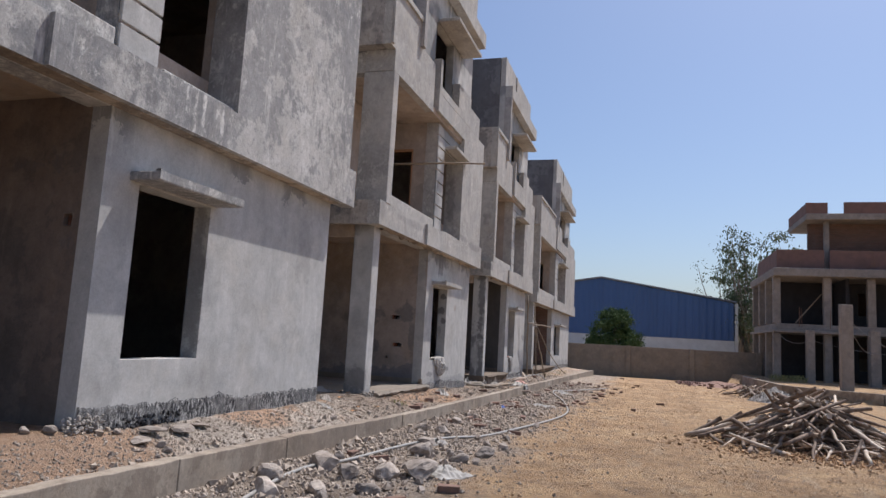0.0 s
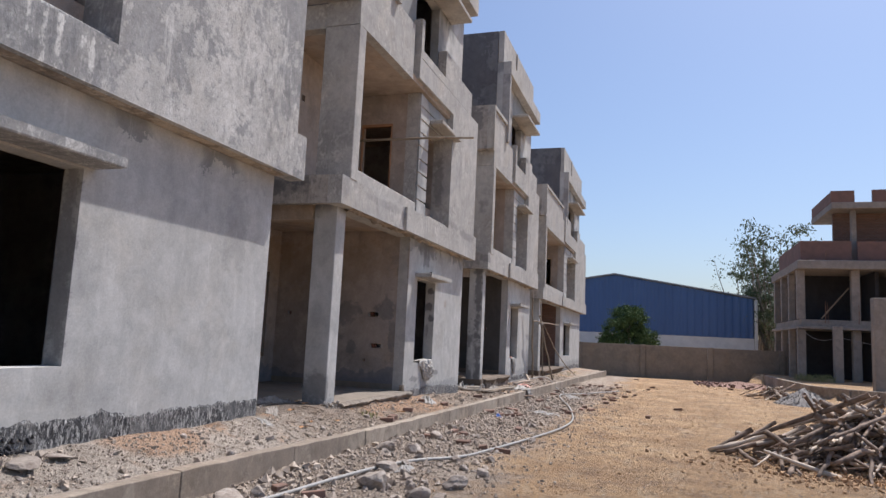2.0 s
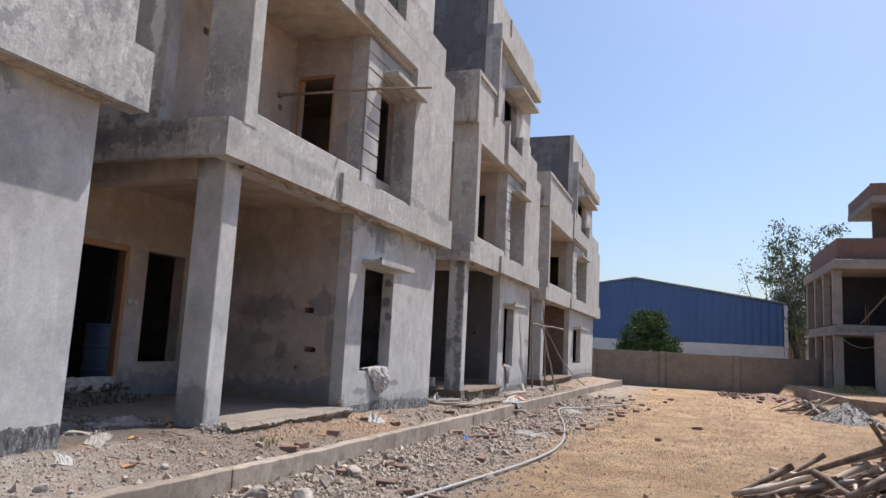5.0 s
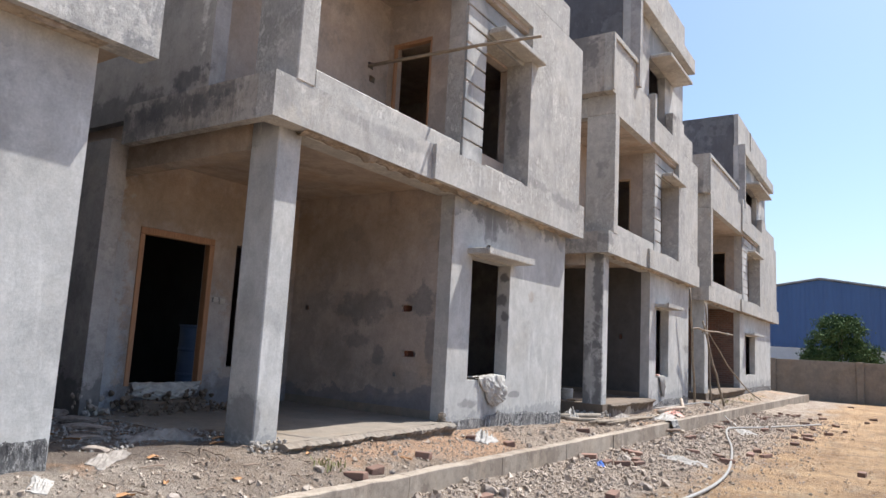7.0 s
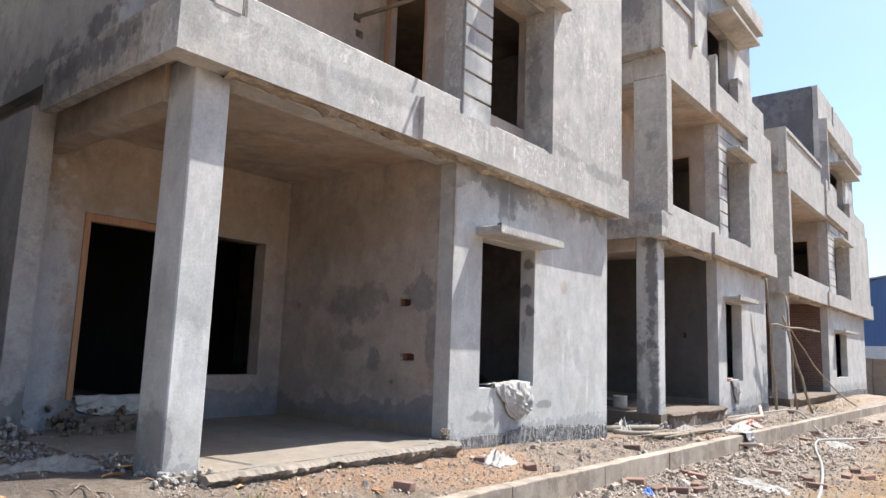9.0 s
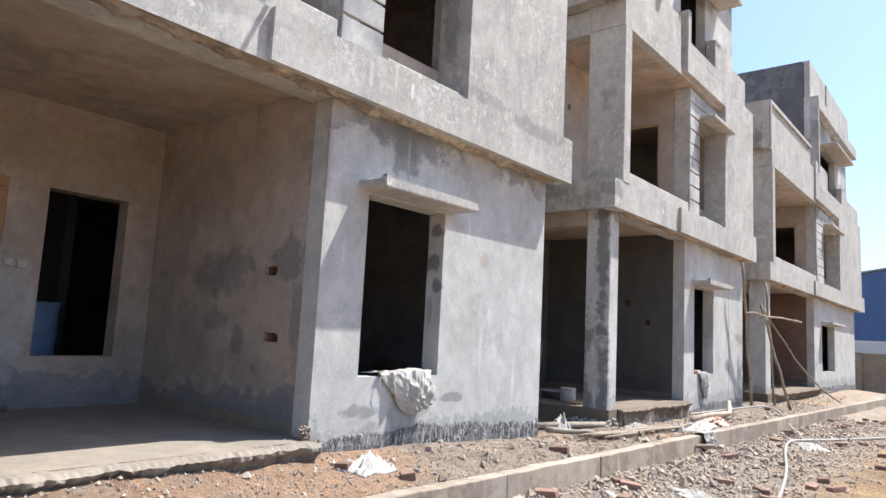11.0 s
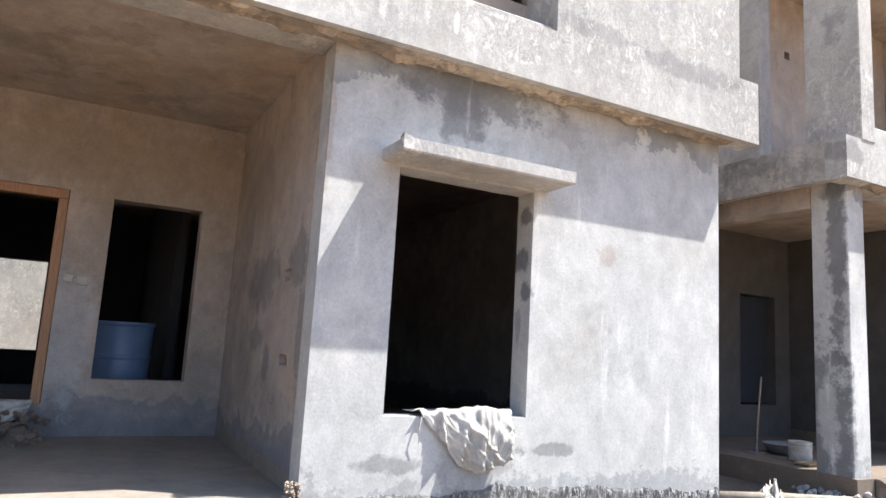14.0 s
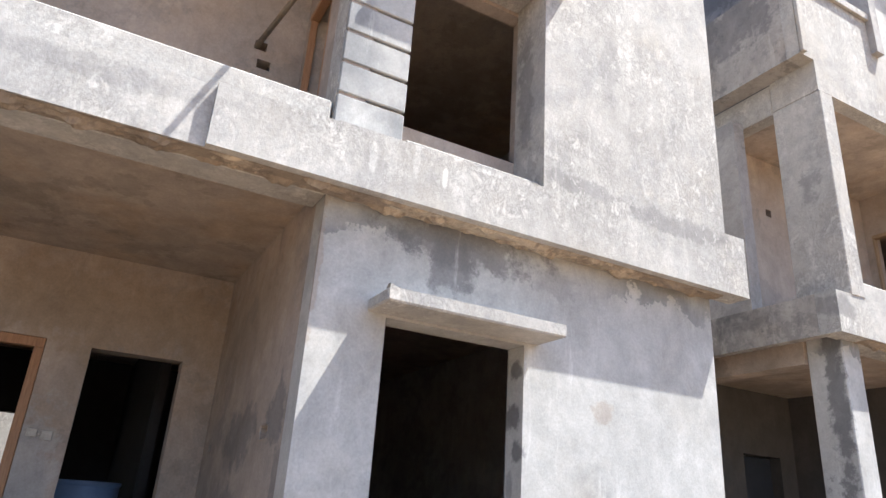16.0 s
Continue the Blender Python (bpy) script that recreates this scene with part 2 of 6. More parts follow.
M_PORCH = plaster("plaster_porch", (0.43, 0.365, 0.32), (0.235, 0.215, 0.20), 0.5, 0.1, 0.5, 0.15, damp=(0.85, (0.15, 0.155, 0.18), 0.9), spots=(
    ((-7.2, 15.36, 3.1), (2.2, 4.0, 0.55), UMBER, 0.45), ((-6.7, 15.36, 2.05), (0.62, 0.1, 0.3), DAMP_SHADE, 0.62), ((-5.6, 15.36, 2.15), (0.26, 0.1, 0.3), DAMP_SHADE, 0.7), ((-6.85, 15.36, 1.55), (0.32, 0.1, 0.16), DAMP_SHADE, 0.6), ((-6.38, 15.36, 1.33), (0.14, 0.1, 0.15), DAMP_SHADE, 0.65),
    ((-5.45, 15.36, 1.6), (0.1, 0.1, 0.5), DAMP_SHADE, 0.6), ((-5.32, 15.36, 2.95), (0.08, 0.1, 0.35), DAMP_SHADE, 0.55), ((-5.26, 15.36, 3.2), (0.05, 0.1, 0.3), (0.6, 0.58, 0.55), 0.6), ((-7.0, 15.36, 3.2), (0.2, 0.1, 0.2), DAMP_SHADE, 0.3), ((-7.7, 15.36, 2.1), (0.4, 0.1, 0.2), DAMP_SHADE, 0.35),
    ((-8.25, 14.0, 3.3), (0.6, 3.2, 0.5), UMBER, 0.5), ((-8.25, 14.6, 1.2), (0.3, 0.5, 0.4), UMBER, 0.3), ((-8.25, 12.1, 1.6), (0.5, 0.42, 1.9), (0.42, 0.44, 0.47), 0.7), ((-8.25, 12.55, 1.3), (0.5, 0.2, 0.9), DAMP_SHADE, 0.3), ((-8.25, 13.85, 1.5), (0.4, 0.3, 0.9), (0.40, 0.41, 0.42), 0.5)))
# Dark porch plaster, lowered further to carry the third porch's deep shade.
M_DIMPORCH = plaster("shade_dark_plaster", (0.095, 0.09, 0.087), (0.062, 0.06, 0.058), 0.5, 0.0, 0.4, 0.05)
# Stained brown plaster with the first porch's shadow put into its tone.
M_BROWNPORCH = plaster("shade_brown_plaster", (0.205, 0.158, 0.132), (0.10, 0.085, 0.075), 1.1, 0.2, 1.2, 0.2, spots=(
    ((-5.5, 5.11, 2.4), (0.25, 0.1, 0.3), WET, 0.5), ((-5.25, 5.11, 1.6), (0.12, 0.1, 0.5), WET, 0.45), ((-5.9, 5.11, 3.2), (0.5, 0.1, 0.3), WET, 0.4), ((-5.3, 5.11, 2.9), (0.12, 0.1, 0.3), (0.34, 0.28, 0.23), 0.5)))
M_SIDE = plaster("plaster_side", (0.42, 0.405, 0.395), (0.17, 0.17, 0.17), 0.35, 0.0, 0.7, 0.25, damp=(0.95, (0.08, 0.08, 0.085), 0.85), spots=(
    ((-6.2, 11.7, 5.9), (0.12, 0.3, 1.15), LIME, 0.75), ((-6.35, 11.7, 4.32), (0.35, 0.3, 0.14), WET, 0.75), ((-5.9, 11.7, 4.4), (0.16, 0.3, 0.1), WET, 0.6), ((-5.7, 11.75, 4.75), (0.07, 0.3, 0.07), WET, 0.6),
    ((-8.7, 11.93, 2.56), (0.12, 0.1, 0.16), WET, 0.8), ((-9.05, 11.93, 2.6), (0.07, 0.1, 0.08), WET, 0.8), ((-9.1, 11.93, 2.02), (0.09, 0.1, 0.16), WET, 0.7), ((-8.68, 11.93, 2.2), (0.05, 0.1, 0.18), WET, 0.7), ((-8.9, 11.93, 1.75), (0.06, 0.1, 0.08), WET, 0.7),
    ((-7.7, 11.7, 4.1), (1.3, 0.3, 0.3), WET, 0.6), ((-9.0, 11.7, 4.6), (0.5, 0.3, 0.4), DAMP_SHADE, 0.3)))
M_MOULD = plaster("mouldy_plaster", (0.45, 0.42, 0.39), (0.13, 0.13, 0.13), 0.6, 0.1, 1.1, 0.3, spots=(
    ((-6.5, 11.69, 4.0), (0.9, 0.2, 0.17), WET, 0.7), ((-7.1, 11.69, 3.9), (0.6, 0.2, 0.22), WET, 0.65), ((-5.75, 11.69, 4.08), (0.3, 0.2, 0.09), WET, 0.5), ((-6.3, 21.04, 4.0), (1.0, 0.2, 0.16), WET, 0.4), ((-5.9, 21.04, 8.2), (0.9, 0.2, 0.5), WET, 0.6)))
# Sides turned from the sun: their shade is painted in as darker plaster.
M_TOPSIDE = plaster("shade_toned_side_plaster", (0.19, 0.19, 0.20), (0.085, 0.085, 0.095), 1.0, 0.0, 0.8, 0.15)
M_SLAB = plaster("concrete_soffit", (0.46, 0.385, 0.325), (0.24, 0.205, 0.17), 0.6, 0.35, 0.7, 0.1)
M_FLOOR = plaster("concrete_floor", (0.265, 0.225, 0.185), (0.20, 0.185, 0.16), 0.6, 0.2, 0.8, 0.0)
M_CRUST = plaster("mortar_crust", (0.50, 0.42, 0.33), (0.15, 0.12, 0.10), 1.3, 0.25, 1.6, 0.2)
M_DIRTFLOOR = plaster("soil_covered_floor", (0.20, 0.155, 0.12), (0.14, 0.11, 0.085), 0.9, 0.25, 1.0, 0.0)
# Far below raw block in tone: the dark of unlit rooms is painted in.
M_INNER = plaster("room_shade_plaster", (0.04, 0.04, 0.047), (0.028, 0.028, 0.032), 0.6, 0.1, 0.6, 0.0)
M_KERB = plaster("kerb_concrete", (0.40, 0.34, 0.275), (0.18, 0.14, 0.11), 0.7, 0.1, 1.2, 0.3)
M_BWALL = plaster("compound_wall_concrete", (0.29, 0.25, 0.205), (0.18, 0.16, 0.14), 0.4, 0.1, 0.4, 0.1)
M_RC = plaster("frame_concrete", (0.32, 0.285, 0.255), (0.18, 0.17, 0.16), 0.5, 0.1, 0.6, 0.1)


def ground_material():
    n = Nodes("soil", 0.95)
    x, y = n.axis(0), n.axis(1)
    c = n.mix(n.ramp(n.noise(0.6, 8, 0.7), (0.38, 0.0), (0.62, 1.0)), (0.58, 0.385, 0.21), (0.40, 0.245, 0.125))
    c = n.mix(n.math("MULTIPLY", n.ramp(n.noise(1.9, 10, 0.75), (0.50, 0.0), (0.60, 1.0)), 0.6), c, (0.24, 0.155, 0.095))
    c = n.mix(n.math("MULTIPLY", n.ramp(n.noise(1.1, 10, 0.75, stretch=(2.5, 0.6, 1)), (0.54, 0.0), (0.60, 1.0)), 0.5), c, (0.50, 0.38, 0.25))
    wob0 = n.math("MULTIPLY", n.math("SUBTRACT", n.noise(0.7, 7, 0.7), 0.5), 3.4)
    wob = wob0
    edge = n.math("ADD", x, wob)
    grey = n.mix(n.ramp(n.noise(2.3, 10, 0.78), (0.4, 0.0), (0.62, 1.0)), (0.50, 0.43, 0.365), (0.25, 0.205, 0.17))
    near_kerb = n.ramp(n.math("MULTIPLY", n.math("ADD", edge, 10.0), 0.05), (0.37, 1.0), (0.42, 0.0))
    pale = n.mix(n.ramp(n.noise(3.1, 10, 0.78), (0.4, 0.0), (0.62, 1.0)), (0.74, 0.665, 0.585), (0.46, 0.40, 0.345))
    older = n.ramp(n.math("MULTIPLY", n.math("ADD", y, n.math("MULTIPLY", wob0, 0.8)), 0.02), (0.19, 0.0), (0.23, 1.0))
    pale = n.mix(older, pale, n.mix(n.ramp(n.noise(3.1, 10, 0.78), (0.4, 0.0), (0.62, 1.0)), (0.45, 0.375, 0.31), (0.25, 0.20, 0.16)))
    # Past x -5.2 the soil colour is darkened for the gap's shade and debris.
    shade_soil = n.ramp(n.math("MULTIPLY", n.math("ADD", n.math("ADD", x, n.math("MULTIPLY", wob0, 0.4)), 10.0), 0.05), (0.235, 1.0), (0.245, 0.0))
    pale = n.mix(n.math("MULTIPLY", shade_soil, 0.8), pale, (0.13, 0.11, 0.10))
    grey = n.mix(n.ramp(n.math("MULTIPLY", n.math("ADD", x, 10.0), 0.05), (0.285, 1.0), (0.30, 0.0)), grey, pale)
    c = n.mix(n.math("MULTIPLY", near_kerb, 0.85), c, grey)
    red = n.ramp(n.noise(0.45, 8, 0.68), (0.54, 0.0), (0.60, 1.0))
    pad = n.ramp(n.math("MULTIPLY", n.math("ADD", x, 10.0), 0.05), (0.285, 1.0), (0.30, 0.0))
    for px, py, rad in ((-5.2, 4.3, 2.2), (-4.9, 15.2, 1.5), (-5.0, 8.0, 0.8)):
        d = n.math("ADD", n.math("MULTIPLY", n.math("POWER", n.math("ADD", x, -px), 2.0), 2.0), n.math("POWER", n.math("ADD", y, -py), 2.0))
        red = n.math("MAXIMUM", red, n.ramp(n.math("ADD", n.math("MULTIPLY", d, 0.5 / rad ** 2), n.math("MULTIPLY", n.noise(2.5, 8, 0.75), 0.7)), (0.55, 1.0), (0.78, 0.0)))
    c = n.mix(n.math("MULTIPLY", n.math("MULTIPLY", red, pad), 0.75), c, (0.56, 0.33, 0.19))
    c = n.mix(n.math("MULTIPLY", n.ramp(n.noise(11, 10, 0.8), (0.54, 0.0), (0.60, 1.0)), 0.38), c, (0.17, 0.12, 0.085))
    c = n.mix(n.math("MULTIPLY", n.ramp(n.noise(17, 10, 0.8), (0.56, 0.0), (0.62, 1.0)), 0.6), c, (0.56, 0.47, 0.37))
    c = n.mix(n.math("MULTIPLY", n.ramp(n.noise(38, 8, 0.8), (0.53, 0.0), (0.60, 1.0)), 0.32), c, (0.12, 0.09, 0.065))
    c = n.mix(n.math("MULTIPLY", n.ramp(n.noise(2.6, 13, 0.82, distort=0.5), (0.55, 0.0), (0.58, 1.0)), 0.5), c, (0.22, 0.14, 0.085))
    h = n.math("ADD", n.noise(5, 12, 0.8), n.math("MULTIPLY", n.noise(30, 8, 0.8), 0.8))
    return n.done(c, h, 0.085, 1.0)


M_SOIL = ground_material()


def simple(name, a, b, scale=8.0, rough=0.8, metal=0.0, per="none", depth=0.004, stretch=None):
    n = Nodes(name, rough, metal)
    c = n.mix(n.ramp(n.noise(scale, 6, 0.7, stretch=stretch), (0.35, 0.0), (0.68, 1.0)), a, b)
    if per != "none":
        r = n.random() if per == "object" else n.island()
        c = n.mix(0.75, c, n.ramp(r, (0.0, 0.32), (1.0, 0.68)), "OVERLAY")
    return n.done(c, n.noise(scale * 4, 5, 0.7, stretch=stretch), depth, 0.6)


M_STONE = simple("rubble_stone", (0.42, 0.37, 0.325), (0.20, 0.16, 0.135), 9, 0.92, per="object", depth=0.02)
M_CHIPS = simple("rubble_chips", (0.48, 0.405, 0.335), (0.23, 0.18, 0.14), 12, 0.9, per="island", depth=0.006)
M_BRICK = simple("clay_brick", (0.25, 0.145, 0.11), (0.17, 0.11, 0.085), 14, 0.9, per="object", depth=0.006)
def masonry():
    n = Nodes("brick_masonry", 0.92)
    v = n.t.nodes.new("ShaderNodeCombineXYZ")
    n.put(v.inputs[0], n.math("ADD", n.axis(0), n.axis(1)))
    n.put(v.inputs[1], n.axis(2))
    t = n.t.nodes.new("ShaderNodeTexBrick")
    n.put(t.inputs["Vector"], v.outputs[0])
    for key, val in (("Scale", 1.0), ("Brick Width", 0.235), ("Row Height", 0.085), ("Mortar Size", 0.009)):
        t.inputs[key].default_value = val
    n.put(t.inputs["Color1"], (0.20, 0.105, 0.08))
    n.put(t.inputs["Color2"], (0.13, 0.075, 0.06))
    n.put(t.inputs["Mortar"], (0.2, 0.17, 0.145))
    c = n.mix(n.math("MULTIPLY", n.ramp(n.noise(1.4, 8, 0.7), (0.45, 0.0), (0.65, 1.0)), 0.5), t.outputs["Color"], (0.12, 0.085, 0.07))
    return n.done(c, n.math("SUBTRACT", n.noise(20, 5, 0.7), t.outputs["Fac"]), 0.01, 0.6)


M_BRICKWALL = masonry()
M_BRICKRED = simple("red_brick_parapet", (0.22, 0.125, 0.105), (0.15, 0.095, 0.08), 2.5, 0.9, depth=0.01)
M_STICK = simple("dry_bark", (0.34, 0.25, 0.19), (0.07, 0.048, 0.035), 7, 0.85, per="object", depth=0.006, stretch=(1, 1, 1))
M_BAMBOO = simple("bamboo", (0.30, 0.24, 0.175), (0.17, 0.135, 0.10), 9, 0.7, depth=0.003)
M_PALETIMBER = simple("pale_door_frame_timber", (0.36, 0.26, 0.17), (0.26, 0.18, 0.12), 9, 0.7, depth=0.002, stretch=(6, 6, 0.6))
M_TIMBER = simple("door_frame_timber", (0.40, 0.215, 0.115), (0.26, 0.135, 0.07), 9, 0.6, depth=0.002, stretch=(6, 6, 0.6))
M_HOSE = simple("white_pvc_hose", (0.38, 0.37, 0.355), (0.28, 0.265, 0.24), 14, 0.45, depth=0.001)
M_SACK = simple("woven_sack", (0.40, 0.385, 0.365), (0.26, 0.245, 0.225), 10, 0.75, depth=0.003)
M_SACKRED = simple("printed_sack", (0.6, 0.22, 0.17), (0.66, 0.5, 0.45), 20, 0.75, depth=0.003)
M_CLOTH = simple("dirty_cloth", (0.50, 0.48, 0.45), (0.30, 0.285, 0.265), 9, 0.9, depth=0.006)
M_DIRTY = simple("mud_stained_cloth", (0.34, 0.31, 0.28), (0.17, 0.145, 0.125), 9, 0.9, depth=0.006)
M_BARREL = simple("blue_plastic", (0.15, 0.23, 0.39), (0.11, 0.18, 0.32), 3, 0.4, depth=0.001)
M_BLUESHEET = simple("blue_roof_sheet", (0.065, 0.14, 0.31), (0.05, 0.11, 0.25), 0.5, 0.5, depth=0.002, stretch=(1, 1, 0.15))
M_WHITE = simple("white_painted_wall", (0.70, 0.70, 0.68), (0.58, 0.58, 0.56), 1.0, 0.8)
M_STEEL = simple("grey_steel", (0.3, 0.3, 0.31), (0.22, 0.22, 0.23), 6, 0.5, 0.6)
M_REBAR = simple("rusty_rebar", (0.22, 0.12, 0.08), (0.14, 0.08, 0.06), 20, 0.8)
M_LEAF = simple("tree_leaf", (0.12, 0.15, 0.07), (0.07, 0.10, 0.045), 2.0, 0.6, per="island", depth=0.001)
M_LEAF2 = simple("bush_leaf", (0.08, 0.135, 0.04), (0.04, 0.08, 0.022), 2.0, 0.85, per="island", depth=0.001)
M_TRUNK = simple("tree_bark", (0.30, 0.26, 0.21), (0.18, 0.15, 0.12), 6, 0.9, depth=0.01)
M_WEED = simple("dry_weed", (0.22, 0.24, 0.08), (0.33, 0.29, 0.14), 5, 0.8, per="island")
M_GRAVEL = simple("grey_gravel", (0.34, 0.32, 0.30), (0.22, 0.205, 0.19), 25, 0.95, depth=0.01)
def base_coat():
    n = Nodes("raw_base_coat", 0.95)
    drips = n.noise(34, 9, 0.8, stretch=(1, 1, 0.3), distort=0.3)
    c = n.mix(n.ramp(drips, (0.50, 0.0), (0.55, 1.0)), (0.05, 0.05, 0.055), (0.46, 0.455, 0.445))
    c = n.mix(n.ramp(n.noise(2.4, 6, 0.65), (0.46, 0.0), (0.6, 0.6)), c, (0.25, 0.245, 0.24))
    c = n.mix(n.math("MULTIPLY", n.ramp(n.noise(5, 9, 0.75), (0.53, 0.0), (0.58, 1.0)), 0.6), c, (0.10, 0.10, 0.105))
    return n.done(c, n.math("ADD", drips, n.math("MULTIPLY", n.noise(60, 8, 0.8), 0.4)), 0.025, 1.0)


M_TAR = base_coat()
M_HOLE = simple("broken_brick_hole", (0.26, 0.10, 0.06), (0.12, 0.055, 0.04), 14, 0.95, depth=0.02)
M_BLUESHUT = simple("blue_shutter", (0.028, 0.034, 0.045), (0.02, 0.025, 0.034), 3, 0.6)


# ---- builders ----
def empty(name, at=(0, 0, 0), label="", category="", group="", kind=""):
    ob = new(name)
    ob.location = at
    ob.empty_display_size = 0.2
    return tagged(ob, label, category, group, kind)


def part(name, bm, material, parent=None, label="", smooth=False, **tags):
    me = bpy.data.meshes.new(name)
    if isinstance(bm, bmesh.types.BMesh):
        bmesh.ops.recalc_face_normals(bm, faces=bm.faces)
        bm.to_mesh(me)
        bm.free()
    else:
        me.from_pydata(bm[0], [], bm[1])
        me.update()
    me.materials.append(material)
    if smooth:
        me.shade_smooth()
    ob = new(name, me)
    if parent:
        ob.parent = parent
        ob.matrix_parent_inverse = Matrix.Translation(-parent.location)
    return tagged(ob, label, **tags)


def add_box(bm, lo, hi, bevel=0.0, turn=None, wobble=0.0, rng=None):
    lo, hi = Vector(lo), Vector(hi)
    c, d = (lo + hi) / 2, hi - lo
    r = bmesh.ops.create_cube(bm, size=1.0)
    vs = r["verts"]
    for v in vs:
        v.co = Vector((v.co.x * d.x, v.co.y * d.y, v.co.z * d.z))
        if wobble:
            v.co += Vector([rng.uniform(-wobble, wobble) for _ in range(3)])
    if bevel:
        es = list({e for v in vs for e in v.link_edges})
        out = bmesh.ops.bevel(bm, geom=es, offset=bevel, segments=1, affect="EDGES")
        vs = list({v for f in out["faces"] for v in f.verts} | {v for v in vs if v.is_valid})
    for v in vs:
        v.co = (turn @ v.co if turn else v.co) + c
    return vs


def boxes(*pairs, bevel=0.0):
    bm = bmesh.new()
    for lo, hi in pairs:
        add_box(bm, lo, hi, bevel)
    return bm


def sheet(axis, at, thick, a0, a1, z0, z1, holes=(), wob=0.004):
    """A wall of real thickness with openings through it. axis 'x': its face is at x = at, it goes back by thick, and a runs along y."""
    us = sorted({a0, a1, *[min(max(h[i], a0), a1) for h in holes for i in (0, 1)]})
    ws = sorted({z0, z1, *[min(max(h[i], z0), z1) for h in holes for i in (2, 3)]})

    def solid(i, j):
        if i < 0 or j < 0 or i >= len(us) - 1 or j >= len(ws) - 1:
            return False
        u, w = (us[i] + us[i + 1]) / 2, (ws[j] + ws[j + 1]) / 2
        return not any(h[0] < u < h[1] and h[2] < w < h[3] for h in holes)

    bm, cache = bmesh.new(), {}

    def v(i, j, k):
        if (i, j, k) not in cache:
            u, w, d = us[i], ws[j], at - k * thick
            e = wob * noise.noise(Vector((u * 3.1, w * 2.7, at)))
            cache[i, j, k] = bm.verts.new((d + e, u, w) if axis == "x" else (u, d + e, w))
        return cache[i, j, k]

    for i in range(len(us) - 1):
        for j in range(len(ws) - 1):
            if not solid(i, j):
                continue
            bm.faces.new([v(i, j, 0), v(i + 1, j, 0), v(i + 1, j + 1, 0), v(i, j + 1, 0)])
            bm.faces.new([v(i, j, 1), v(i, j + 1, 1), v(i + 1, j + 1, 1), v(i + 1, j, 1)])
            for (p, q), (a, b) in (((i - 1, j), ((i, j), (i, j + 1))), ((i + 1, j), ((i + 1, j), (i + 1, j + 1))), ((i, j - 1), ((i, j), (i + 1, j))), ((i, j + 1), ((i, j + 1), (i + 1, j + 1)))):
                if not solid(p, q):
                    bm.faces.new([v(*a, 0), v(*b, 0), v(*b, 1), v(*a, 1)])
    return bm


def interp(x, pts):
    return float(np.interp(x, [p[0] for p in pts], [p[1] for p in pts]))


# ---- levels of the ground ----
ROAD = [(-60, 0.7), (0, 0.14), (7, 0.07), (12.5, 0.0), (16, -0.07), (22, -0.15), (30, -0.22), (43, -0.36), (50, -0.58), (400, -0.6)]
TOPK = [(-40, 0.9), (4, 0.45), (8.4, 0.37), (11.5, 0.29), (13.3, 0.26), (17, 0.22), (23, 0.17), (46, -0.08)]
BASE = [(-40, 0.95), (2, 0.64), (10, 0.54), (15.4, 0.42), (19.3, 0.22), (25, 0.17), (43, 0.12), (46, 0.0)]
KERB_END = 46.4


def kerb_x(y):
    return -4.2 + 0.015 * (y - 4)


RIGHT = [(5.5, 45.2), (5.6, 41.0), (6.05, 35.4), (7.2, 33.9), (9.4, 32.9), (30.0, 30.5)]


def right_side(x, y):
    """Distance behind the retaining kerb of the plot opposite: above 0 on the plot."""
    if x < 5.5:
        return -1
    ys = float(np.interp(x, [p[0] for p in RIGHT], [p[1] for p in RIGHT]))
    return y - ys


def level(x, y, rough=True):
    road = interp(y, ROAD)
    kx = kerb_x(y)
    n1 = noise.fractal(Vector((x * 0.9, y * 0.9, 3.0)), 0.8, 2.1, 4)
    n2 = noise.fractal(Vector((x * 4.5, y * 4.5, 8.0)), 0.7, 2.1, 3)
    if x < kx - 0.07 and y < KERB_END:
        top, base = interp(y, TOPK) - 0.05, interp(y, BASE)
        f = min(1.0, max(0.0, (kx - 0.12 - x) / (kx + 5.15)))
        z = top + (base - top) * f
        return z + (0.03 * n1 + 0.014 * n2) * min(1, 0.3 + f) if rough else z
    z = road
    if right_side(x, y) > 0.05:
        z = 0.13
    if rough:
        amp = 0.035 if x < -1.6 else 0.018
        z += amp * n1 + (0.02 if x < -1.8 else 0.009) * n2
        if x > -4.2 and y < 40:
            z += 0.07 * math.exp(-((x - kx - 0.15) / 0.35) ** 2)
    return z


# ---- ground ----
def spread(*runs):
    out = []
    for a, b, s in runs:
        out += list(np.arange(a, b, s))
    return out + [runs[-1][1]]


def ground():
    xs = spread((-400, -60, 40), (-60, -18, 6), (-18, -9, 0.8), (-9, -5.4, 0.25), (-5.4, -1.0, 0.09), (-1.0, 5.0, 0.2), (5.0, 12, 0.5), (12, 40, 3), (40, 400, 40))
    ys = spread((-300, -20, 35), (-20, 1.5, 1.5), (1.5, 12, 0.1), (12, 24, 0.16), (24, 48, 0.4), (48, 80, 4), (80, 800, 60))
    vs = [(float(x), float(y), level(x, y)) for y in ys for x in xs]
    w = len(xs)
    fs = [(j * w + i, j * w + i + 1, (j + 1) * w + i + 1, (j + 1) * w + i) for j in range(len(ys) - 1) for i in range(w - 1)]
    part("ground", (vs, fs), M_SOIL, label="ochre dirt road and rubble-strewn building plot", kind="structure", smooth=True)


ground()


